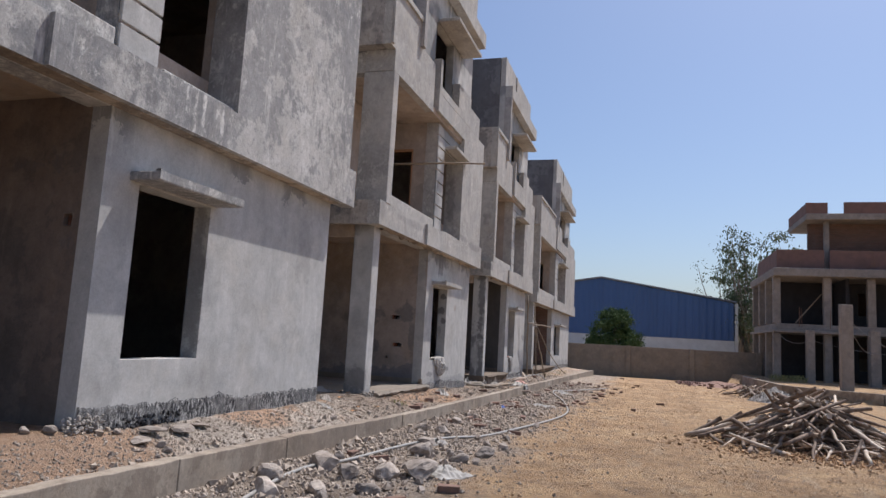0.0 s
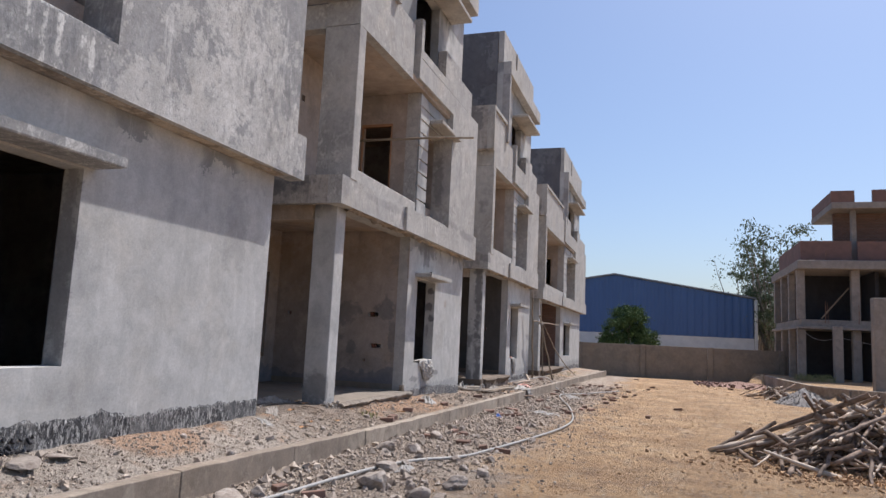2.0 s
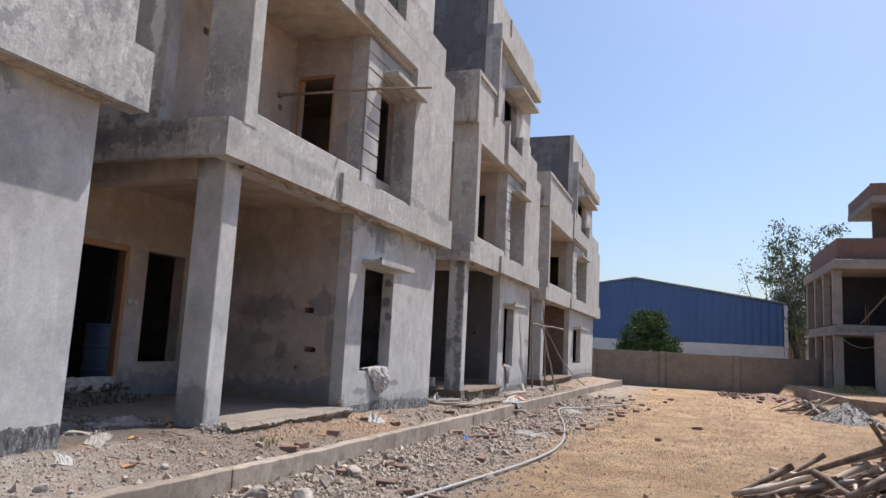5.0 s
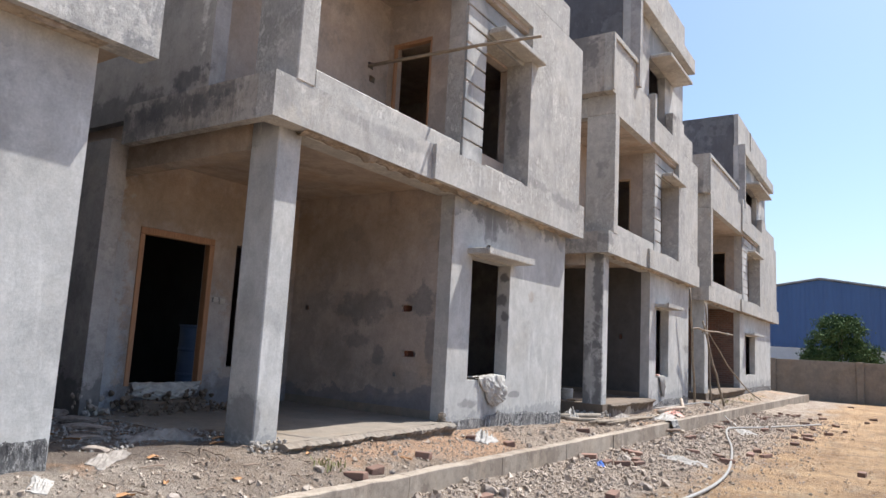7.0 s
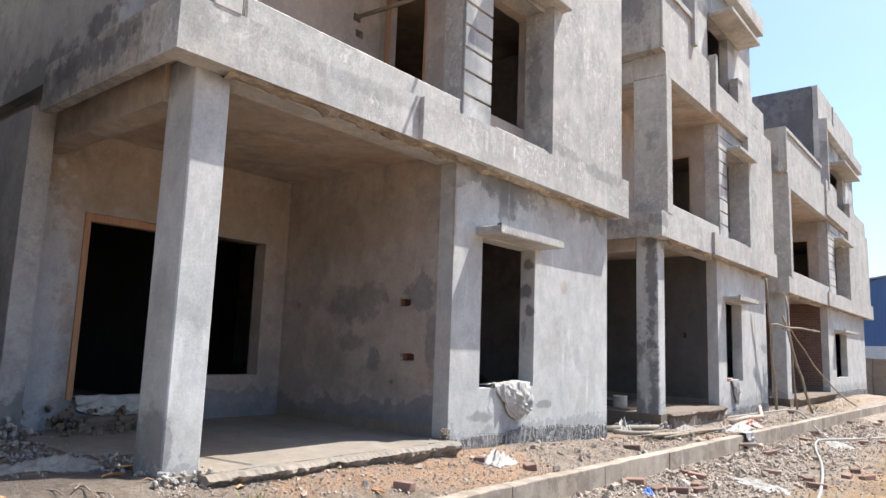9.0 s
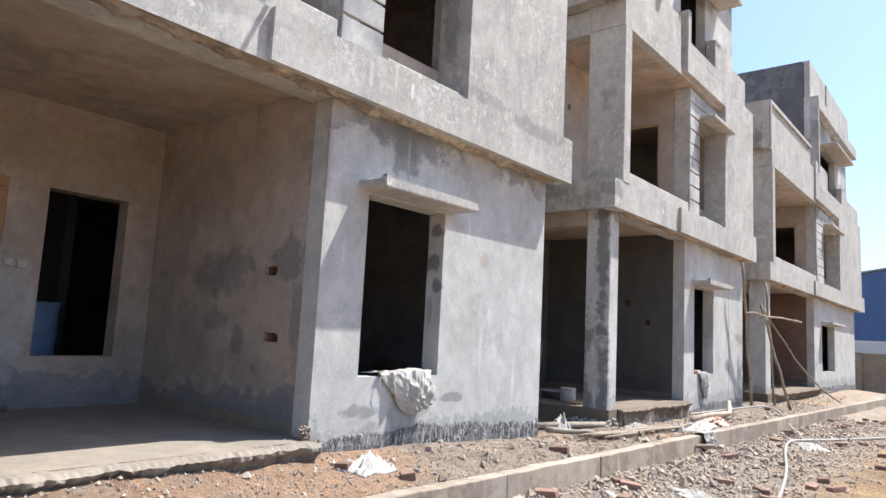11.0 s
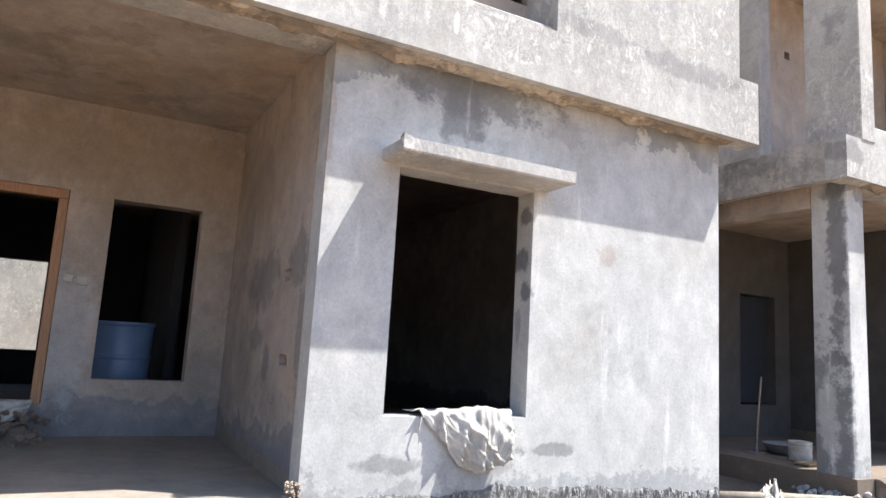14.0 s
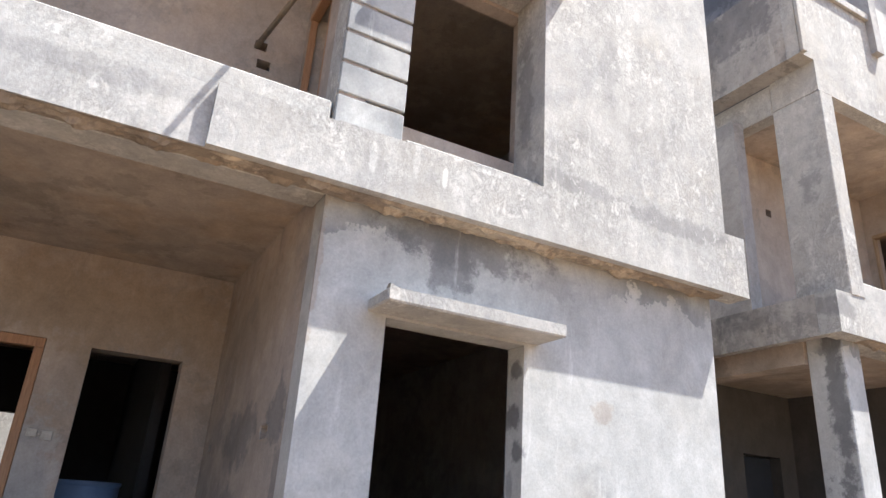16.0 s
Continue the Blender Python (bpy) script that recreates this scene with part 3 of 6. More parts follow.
def kerb():
    rng = random.Random(5)
    y = -6.0
    bed = part("kerb", boxes(((-4.4, -6, -0.8), (-4.3, KERB_END, -0.75))), M_KERB, label="long low cast concrete kerb with open joints", kind="structure")
    while y < KERB_END - 0.3:
        y2 = min(y + 1.9, KERB_END)
        xm, a = kerb_x((y + y2) / 2), math.atan(0.015)
        top, low = interp((y + y2) / 2, TOPK) + rng.uniform(-0.004, 0.004), interp(y, ROAD) - 0.15
        bm = bmesh.new()
        L = y2 - y
        add_box(bm, (-0.075, -L / 2 + 0.002, 0), (0.075, L / 2 - 0.002, top - low), 0.008)
        bmesh.ops.subdivide_edges(bm, edges=[e for e in bm.edges if e.calc_length() > 1.0], cuts=11)
        slope = (interp(y2, TOPK) - interp(y, TOPK)) / L
        for v in bm.verts:
            v.co.z += slope * v.co.y
            p = Vector((v.co.x * 3, (v.co.y + y) * 4.3, v.co.z * 3))
            v.co += Vector((noise.noise(p) * 0.011, 0, noise.noise(p + Vector((9, 0, 0))) * 0.012 if v.co.z > 0.2 else 0))
        ob = part("kerb_block", bm, M_KERB, bed)
        ob.matrix_world = Matrix.Translation((xm + rng.uniform(-0.006, 0.006), (y + y2) / 2, low)) @ Matrix.Rotation(-a, 4, "Z")
        y = y2


# ---- houses ----
XF, XN, XG, XB, XU = -4.89, -4.95, -5.15, -8.25, -6.52
REAR = -15.0


def ragged_edge(y0, y1, z):
    """The torn outer edge of the porch floor."""
    bm, n = bmesh.new(), 260
    rows = []
    for i in range(n + 1):
        y = y0 + (y1 - y0) * i / n
        e = XG + 0.22 + 0.07 * noise.noise(Vector((y * 2.3, 1, z))) + 0.04 * noise.noise(Vector((y * 9, 4, z))) + 0.02 * noise.noise(Vector((y * 27, 4, z)))
        if i in (0, n):
            e = XG + 0.06
        d = 0.085 + 0.05 * noise.noise(Vector((y * 5, 7, z))) + 0.025 * noise.noise(Vector((y * 24, 7, z)))
        t = 0.012 * noise.noise(Vector((y * 6, 2, z))) + 0.008 * noise.noise(Vector((y * 30, 2, z)))
        rows.append([bm.verts.new(p) for p in ((XG + 0.049, y, z - 0.003 + t), (e - 0.05, y, z + t), (e, y, z - 0.03 + t), (e - 0.01 + 0.03 * noise.noise(Vector((y * 14, 9, z))), y, z - d * 0.6), (e - 0.06, y, z - d), (XG + 0.049, y, z - 0.35))])
    for a, b in zip(rows, rows[1:]):
        for j in range(5):
            bm.faces.new((a[j], b[j], b[j + 1], a[j + 1]))
    bm.faces.new(rows[0])
    bm.faces.new(rows[-1])
    return bm


def foot(k, top):
    """The raw, ragged base coat at the foot of the front wall."""
    bm, rows, M = bmesh.new(), [], 12
    y0, y1 = k["g0"] + (0.12 if k["n"] > 5 else 0.015), k["gf"] - 0.01
    n = min(400, int((y1 - y0) / 0.022))
    rng = random.Random(3)
    for i in range(n + 1):
        y = y0 + (y1 - y0) * i / n
        g = interp(y, BASE) - 0.12
        h = 0.32 + 0.10 * noise.noise(Vector((y * 1.3, 0, 5))) + 0.05 * noise.noise(Vector((y * 6, 0, 5))) + 0.025 * noise.noise(Vector((y * 26, 0, 5)))
        if k["n"] > 5:
            h *= min(1.0, 0.5 + 0.4 * (y - y0))
        col = []
        for j in range(M + 1):
            f = j / M
            d = 0.012 + 0.008 * noise.noise(Vector((y * 9, f * h * 7, 2))) + 0.008 * noise.noise(Vector((y * 33, f * h * 12, 2)))
            col.append(bm.verts.new((XG + (d if j < M else 0.002), y, g + h * f)))
        rows.append(col)
    for a, b in zip(rows, rows[1:]):
        for j in range(M):
            bm.faces.new((a[j], b[j], b[j + 1], a[j + 1]))
    part("base_coat", bm, M_TAR, top, "ragged dark base coat at the wall foot")


def mould(shift, **over):
    k = dict(n=11.69, c0=11.98, c2=12.3, st=14.45, p0=15.3, p1=15.87, g0=15.36, w0=15.93, w1=17.15, ow1=17.13, gf=19.34, far=19.6, u1=19.33, u2=18.35,
             rn=13.35, rf=18.75, s0=14.9, s1=16.4, d0=12.52, d1=13.72, bw0=14.12, bw1=14.99, pe=13.6)
    k = {a: b + shift for a, b in k.items()}
    k.update(over)
    return k


def hole_rim(x0, x1, z0, z1, y):
    """A ragged raised edge of mortar round a knocked hole in a wall that faces -y."""
    bm, ring, n = bmesh.new(), [], 28
    cx, cz, w, h = (x0 + x1) / 2, (z0 + z1) / 2, (x1 - x0) / 2, (z1 - z0) / 2
    for i in range(n):
        t = 6.2832 * i / n
        c, s = math.cos(t), math.sin(t)
        q = 1 / max(abs(c), abs(s))
        e = 1.16 + 0.30 * noise.noise(Vector((c * 2.5, s * 2.5, x0 * 9 + z0)))
        f = 0.86 + 0.16 * noise.noise(Vector((c * 4, s * 4, x0 * 5 + 3)))
        ring.append([bm.verts.new(p) for p in ((cx + c * q * w * e, y - 0.0005, cz + s * q * h * e), (cx + c * q * w * (e + f) / 2, y - 0.008, cz + s * q * h * (e + f) / 2), (cx + c * q * w * f, y - 0.002, cz + s * q * h * f), (cx + c * q * w * f, y + 0.06, cz + s * q * h * f))])
    for i in range(n):
        for j in range(3):
            bm.faces.new((ring[i][j], ring[(i + 1) % n][j], ring[(i + 1) % n][j + 1], ring[i][j + 1]))
    return bm


def house(k, dz=0.0, sill=1.05, head=2.87, label="", up=0.0, porch=None, side=None, timber=None, edge=True, floor=None, upper=None, holes=(), crust=1.0, shift=0.0, lift=0.0):
    porch, side, upper = porch or M_PORCH, side or M_SIDE, upper or M_UPPER
    top = empty("house", ((XG + REAR) / 2, (k["n"] + k["far"]) / 2, 0), label, "house", "row of unfinished houses")
    z1, z2, z3, z4 = 3.70 + dz, 4.17 + dz, 6.85 + dz, 7.36 + dz
    fl0 = interp(k["g0"], BASE) + (0.08 if edge else -0.12) + lift
    base = interp(k["far"], BASE) - 0.5
    # ground floor box at the front, with its window
    part("wall", sheet("x", XG, 0.23, k["g0"], k["gf"], base, z1 + 0.1, [(k["w0"], k["w1"], sill, head)]), M_FRONT, top, "grey cement-plastered front wall of the ground floor")
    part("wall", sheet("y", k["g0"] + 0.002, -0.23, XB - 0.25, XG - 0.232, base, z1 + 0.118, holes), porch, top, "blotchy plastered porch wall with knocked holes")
    part("wall", sheet("y", k["gf"] - 0.002, 0.23, REAR, XG - 0.232, base, z1 + 0.1), M_SIDE, top)
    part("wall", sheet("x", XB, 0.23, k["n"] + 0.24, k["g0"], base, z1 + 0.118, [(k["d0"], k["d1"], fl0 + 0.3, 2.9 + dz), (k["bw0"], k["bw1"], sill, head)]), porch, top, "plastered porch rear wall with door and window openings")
    part("wall", sheet("y", k["n"] + 0.24, 0.23, REAR, XB + 0.5, base, z1 + 0.11), M_SIDE, top, "damp-stained side wall")
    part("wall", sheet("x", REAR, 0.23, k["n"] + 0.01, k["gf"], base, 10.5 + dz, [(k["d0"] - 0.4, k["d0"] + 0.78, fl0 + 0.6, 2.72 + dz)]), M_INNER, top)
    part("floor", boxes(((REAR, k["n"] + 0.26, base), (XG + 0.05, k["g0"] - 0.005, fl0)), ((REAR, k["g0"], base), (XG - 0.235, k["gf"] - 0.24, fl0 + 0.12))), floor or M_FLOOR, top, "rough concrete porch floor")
    # Added, unseen dividers that close the rooms off so little light gets in.
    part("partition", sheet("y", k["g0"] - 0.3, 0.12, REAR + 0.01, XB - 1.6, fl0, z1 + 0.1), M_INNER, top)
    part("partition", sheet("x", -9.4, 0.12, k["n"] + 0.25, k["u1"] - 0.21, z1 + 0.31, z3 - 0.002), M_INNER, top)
    # corner column
    part("column", boxes(((XG - 0.42, k["c0"], base), (XG, k["c2"], z1 + 0.119)), bevel=0.012), M_FRONT, top, "plastered square corner column")
    # first-floor slab, ledge and beam
    part("slab", boxes(((REAR + 0.01, k["n"] + 0.13, z1 + 0.12), (XG - 0.132, k["far"] - 0.02, z1 + 0.3))), M_SLAB, top, "stained concrete slab soffit")
    part("beam", boxes(((XB - 0.02, k["n"] + 0.25, z1 - 0.22), (XG - 0.43, k["n"] + 0.5, z1 + 0.118))), M_SLAB, top)
    part("beam", boxes(((XG - 0.3, k["c2"] + 0.003, z1 - 0.006), (XG - 0.003, k["g0"] - 0.003, z1 + 0.117)), bevel=0.01), upper, top, "pale plastered edge beam over the porch opening")
    part("band", sheet("x", XN, 0.25, k["n"], k["st"], z1, z2), upper, top, "plastered slab-edge band under the balcony")
    part("band", sheet("y", k["n"], -0.12, XU - 1.0, XN - 0.252, z1 - 0.0, z2), M_MOULD, top, "mould-blackened side edge of the slab")
    part("ledge", boxes(((XN - 0.5, k["c2"] + 0.02, z2 - 0.1), (XN - 0.1, k["p0"] - 0.02, z2 + 0.255)), bevel=0.015), upper, top, "low plastered balcony upstand")
    # first floor
    part("column", boxes(((-5.6, k["n"] + 0.27, z2 - 0.01), (XN + 0.01, k["n"] + 0.53, z3 - 0.015)), ((-5.6, k["n"] + 0.275, z3 - 0.01), (XN - 0.004, k["n"] + 0.5, 7.3 + dz)), ((XU - 1.2, k["n"] + 0.28, z3 - 0.03), (-5.602, k["n"] + 0.5, z3 + 0.42)), bevel=0.012), upper, top, "slim plastered balcony corner column")
    part("wall", sheet("x", XU, 0.2, k["n"] + 0.222, k["p0"] + 0.2, z2 - 0.15, z3, [(k["st"] + 0.39, k["st"] + 0.51, 5.67 + dz, 5.77 + dz), (k["st"] + 0.44, k["st"] + 0.57, 5.47 + dz, 5.57 + dz), (k["st"] - 1.55, k["st"] - 1.44, 5.93 + dz, 6.04 + dz)]), M_PORCH, top)
    part("wall", sheet("y", k["n"] + 0.02, -0.2, REAR, XU - 0.202, z1 + 0.302, z3), side, top)
    part("wall", sheet("y", k["n"] + 0.02, -0.2, XU - 0.198, -6.02, z2 + 0.002, z3 - 0.002), M_SIDE, top)
    part("wall", sheet("y", k["p0"] + 0.02, -0.22, XU, XF - 0.16, z2 - 0.15, z3, [(XU + 0.1, XU + 0.84, z2 - 0.15, 6.2 + dz)]), M_PORCH, top)
    part("slab", boxes(((REAR + 0.02, k["n"] + 0.29, z3), (XN - 0.02, k["u1"] - 0.01, z3 + 0.14))), M_SLAB, top, "concrete balcony ceiling slab")
    ow0, ow1 = k["p0"] + 0.02, k["ow1"]
    part("wall", sheet("x", XF, 0.245, k["st"], k["far"], z1, z4 + 0.05, [(k["st"] - 1, ow1, z2 + 0.01, z3 + 0.1), (k["st"] - 1, k["p0"] + 0.01, z2, z3 + 0.1), (k["u1"], 99, z2 + 0.15, 99), (k["st"] - 1, k["st"] + 0.28, z3, z4 + 1)]), upper, top, "weathered grey plastered upper wall with the band below")
    part("wall", sheet("y", k["u1"] - 0.003, 0.2, REAR, XF - 0.247, z1 + 0.302, z4 + 0.02), M_SIDE, top)
    # window recess with grooved cladding
    xi = XF - 0.47
    wi0, wi1 = k["p1"] + 0.02, ow1 + 0.05
    part("wall", sheet("x", xi, 0.15, k["p0"] + 0.22, ow1 + 0.3, z2 - 0.1, z3 + 0.1, [(wi0, wi1, z2 + 0.44, 6.28 + dz)]), M_PORCH, top)
    part("window_sill", boxes(((xi, k["p1"], z2 - 0.05), (XF - 0.06, ow1 - 0.003, z2 + 0.07)), bevel=0.01), upper, top)
    part("reveal", boxes(((xi, ow1 + 0.004, z2), (XF - 0.247, ow1 + 0.12, z3 + 0.08))), upper, top)
    pier = part("pier", boxes(((xi + 0.003, k["p0"] + 0.003, z2 + 0.02), (XF - 0.19, k["p1"] - 0.01, z3 - 0.003)), ((xi + 0.003, k["p1"], 6.32 + dz), (XF - 0.19, ow1 - 0.006, z3 - 0.003))), upper, top)
    nrow = 8
    hrow = (6.32 + dz - z2 - 0.1) / (nrow - 1)
    for i in range(nrow + 1):
        za = z2 + 0.06 + i * hrow
        zb = min(za + hrow - 0.03, z3 - 0.03)
        if zb - za < 0.06:
            continue
        ye = k["p1"] if za < 6.25 + dz else ow1 - 0.01
        if zb > 6.32 + dz > za and i < nrow - 1:
            ye = k["p1"]
        part("cladding_panel", boxes(((XF - 0.188, k["p0"] + 0.006, za), (XF - 0.145, ye, zb)), bevel=0.008), M_FRONT, pier, "" if i else "grooved plaster cladding course")
    part("sunshade", boxes(((XF - 0.14, k["p1"] + 0.02, 6.33 + dz), (XF + 0.16, ow1 + 0.25, 6.42 + dz)), bevel=0.012), upper, top, "projecting concrete window sunshade")
    # ground floor window shade
    shade = part("sunshade", boxes(((XG - 0.02, k["w0"] - 0.15, head + 0.02), (XG + 0.36, k["w1"] + 0.14, head + 0.115)), bevel=0.012), upper, top, "projecting concrete window sunshade")
    bm = bmesh.new()
    ys, n = k["w0"] - 0.15, 30
    L = k["w1"] + 0.29 - k["w0"]
    rows = []
    for i in range(n + 1):
        y = ys + 0.003 + (L - 0.006) * i / n
        r = 0.006 * abs(noise.noise(Vector((y * 7, 1, 1)))) + 0.02 * max(0.0, 1 - i / 1.5)
        rows.append([bm.verts.new(p) for p in ((XG + 0.3, y, head + 0.116), (XG + 0.335, y, head + 0.118 + r), (XG + 0.366 + r * 0.4, y, head + 0.116 + r), (XG + 0.364 + r * 0.5, y, head + 0.03), (XG + 0.355, y, head + 0.016))])
    for a, b in zip(rows, rows[1:]):
        for j in range(4):
            bm.faces.new((a[j], b[j], b[j + 1], a[j + 1]))
    part("mortar_lip", bm, upper, shade, "rough mortar lip on the sunshade")
    # second floor
    pz = 8.62 + dz
    part("parapet", sheet("x", XN, 0.18, k["n"], k["pe"] + 0.9, z3 - 0.01, pz, [(k["pe"], 99, 8.0 + dz, 99), (-99, k["n"] + 0.27, z3 - 1, 7.28 + dz)]), upper, top, "solid plastered terrace parapet")
    part("parapet", boxes(((XN + 0.004, k["n"] + 0.1, pz - 0.12), (XN + 0.05, k["pe"] - 0.02, pz - 0.004)), ((XN + 0.004, k["n"] + 0.004, 7.3 + dz), (XN + 0.05, k["n"] + 0.09, pz - 0.004)), bevel=0.006), upper, top, "raised parapet frame")
    part("parapet", sheet("y", k["n"] + 0.001, -0.29, XU - 1.2, XN - 0.182, 7.282 + dz, pz), M_MOULD, top, "mould-blackened side parapet")
    zr0, zr1, zr2 = 10.22 + dz, 10.66 + dz, 11.72 + dz + up
    xr = XF - 0.22
    part("wall", sheet("x", xr, 0.2, k["rn"] + 0.02, k["u2"], z4 - 0.3, zr1, [(k["s0"], k["s1"], 7.6 + dz, 9.3 + dz)]), M_FRONT, top, "plastered second-floor wall")
    part("wall", sheet("x", XF + 0.003, 0.2, k["st"] + 0.29, k["u1"] - 0.7, z4 + 0.052, 8.25 + dz, [(k["s0"], k["s1"], 7.6 + dz, 99), (k["s1"] + 1.2, 99, 8.0 + dz, 99)]), upper, top)
    part("fin", boxes(((xr + 0.004, k["rn"], 7.95 + dz), (XF + 0.03, k["rn"] + 0.16, zr0))), M_SIDE, top, "projecting plaster fin")
    part("roof_band", boxes(((xr + 0.004, k["rn"], zr0), (XF + 0.05, k["rf"], zr1)), bevel=0.012), upper, top, "projecting roof-edge band")
    part("wall", sheet("y", k["rn"], -0.2, REAR, xr - 0.202, z3 + 0.14, zr2), M_TOPSIDE, top, "side wall of the top storey, darkened in colour for its shade")
    part("parapet", sheet("x", xr, 0.18, k["rn"] + 0.0, k["rf"] - 0.2, zr1 + 0.004, zr2), upper, top, "roof parapet")
    part("parapet_panel", boxes(((xr + 0.004, k["rn"] + (k["rf"] - k["rn"]) * 0.35, zr1 + 0.25), (xr + 0.04, k["rn"] + (k["rf"] - k["rn"]) * 0.37, zr2 - 0.02)), ((xr + 0.004, k["rn"] + (k["rf"] - k["rn"]) * 0.37, zr1 + 0.25), (xr + 0.04, k["rf"] - 1.2, zr1 + 0.31))), upper, top)
    part("wall", sheet("y", k["u2"] - 0.003, 0.2, REAR, xr - 0.002, z4 - 0.1, zr2), M_SIDE, top)
    part("sunshade", boxes(((xr + 0.003, k["s0"] + 0.1, 9.32 + dz), (XF + 0.32, k["s1"] + 0.9, 9.41 + dz)), bevel=0.012), upper, top, "projecting concrete window sunshade")
    part("roof", boxes(((REAR, k["rn"] + 0.21, zr1 - 0.2), (xr - 0.21, k["u2"] - 0.21, zr1 - 0.02))), M_SLAB, top)
    foot(k, top)
    vs, NX, NY = [], 8, int((k["gf"] - k["n"] - 0.5) / 0.035)
    for j in range(NY + 1):
        for i in range(NX + 1):
            y, x = k["n"] + 0.5 + j * 0.035, XG + 0.005 + (XN - XG - 0.02) * i / NX
            d = max(0.0, 0.1 + noise.noise(Vector((x * 9, y * 3.5, 4))) + 0.45 * noise.noise(Vector((x * 30, y * 14, 4))))
            vs.append((x, y, z1 - 0.003 - (0.075 * crust * d if 0 < i < NX else 0)))
    fs = [(j * (NX + 1) + i, j * (NX + 1) + i + 1, (j + 1) * (NX + 1) + i + 1, (j + 1) * (NX + 1) + i) for j in range(NY) for i in range(NX)]
    part("soffit_crust", (vs, fs), M_CRUST, top, "ragged mortar crust under the band")
    y0, y1, za, zb = k["d0"], k["d1"], fl0 + 0.3, 2.9 + dz
    frame_bar = part("door_frame", boxes(((XB - 0.1, y0 + 0.004, zb - 0.098), (XB + 0.012, y1 - 0.004, zb - 0.004)), bevel=0.006), M_TIMBER, top, "raw orange timber door frame")
    for ya, yb in ((y0 + 0.004, y0 + 0.075), (y1 - 0.09, y1 - 0.004)):
        part("jamb", boxes(((XB - 0.1, ya, za), (XB + 0.012, yb, zb - 0.1)), bevel=0.006), M_TIMBER, frame_bar)
    xa, xb, zt = XU + 0.104, XU + 0.836, 6.196 + dz
    wood = timber or M_PALETIMBER
    frame_bar = part("door_frame", boxes(((xa, k["p0"] + 0.01, zt - 0.058), (xb, k["p0"] + 0.1, zt)), bevel=0.006), wood, top, "raw timber door frame")
    for x0, x1 in ((xa, xa + 0.035), (xb - 0.04, xb)):
        part("jamb", boxes(((x0, k["p0"] + 0.02, z2 - 0.1), (x1, k["p0"] + 0.09, zt - 0.06)), bevel=0.006), wood, frame_bar)
    for x0, x1, z0, zz in holes:
        part("broken_brick", boxes(((x0 + 0.004, k["g0"] + 0.05, z0 + 0.004), (x0 + 0.3 * (x1 - x0), k["g0"] + 0.2, zz - 0.01)), bevel=0.008), M_HOLE, top, "broken brick showing inside a knocked hole")
        part("hole_rim", hole_rim(x0, x1, z0, zz, k["g0"]), porch, top, "ragged mortar rim of a knocked hole")
    if edge:
        part("slab_edge", ragged_edge(k["c2"] - 0.05, k["g0"] - 0.02, fl0), floor or M_FLOOR, top, "broken concrete slab edge", smooth=False)
    top.location.x += shift
    return top


KA = mould(-10.25, g0=5.19, gf=10.05, far=10.4, u1=10.13, u2=9.2, rf=9.5)
KB = mould(0)
KC = mould(9.35, d0=22.2, d1=22.95)
KD = mould(9.35, n=30.42, c0=30.7, c2=31.2, st=35.9, p0=36.9, p1=38.1, g0=36.9, w0=38.2, w1=40.6, ow1=40.4, gf=45.2, far=46.3, u1=45.6, u2=43.6, rn=36.6, rf=44.6, s0=38.2, s1=41.0, d0=32, d1=33, bw0=34, bw1=35.2, pe=35.6)
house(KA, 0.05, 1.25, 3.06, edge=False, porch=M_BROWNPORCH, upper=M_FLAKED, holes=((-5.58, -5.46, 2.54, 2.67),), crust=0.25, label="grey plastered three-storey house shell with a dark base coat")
house(KB, 0.0, 1.05, 2.87, timber=M_TIMBER, holes=((-6.01, -5.77, 1.99, 2.10), (-5.94, -5.68, 1.34, 1.44), (-7.95, -7.86, 1.98, 2.06), (-6.08, -6.03, 1.05, 1.11)), label="grey plastered three-storey house shell with cloth on its window sill")
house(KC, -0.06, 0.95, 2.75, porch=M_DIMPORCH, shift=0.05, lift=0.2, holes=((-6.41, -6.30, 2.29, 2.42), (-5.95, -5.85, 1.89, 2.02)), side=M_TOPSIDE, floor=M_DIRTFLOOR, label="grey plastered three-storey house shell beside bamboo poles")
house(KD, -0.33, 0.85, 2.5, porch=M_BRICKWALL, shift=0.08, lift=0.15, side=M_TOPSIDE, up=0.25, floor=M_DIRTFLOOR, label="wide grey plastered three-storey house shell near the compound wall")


# ---- far things, blocked in ----
def compound_wall():
    y, z0, z1 = 50.5, -0.75, 1.62
    top = part("compound_wall", boxes(((-31.4, y, z0 - 0.2), (40, y + 0.25, z0))), M_BWALL, kind="structure", label="tall precast compound wall")
    for x in np.arange(-31.46, 36, 4.27):
        part("wall_panel", boxes(((x + 0.02, y + 0.02, z0), (x + 4.25, y + 0.18, z1)), bevel=0.01), M_BWALL, top)
        part("wall_post", boxes(((x - 0.02, y - 0.1, z0), (x + 0.33, y + 0.017, z1 + 0.03)), bevel=0.02), M_BWALL, top)


compound_wall()
kerb()


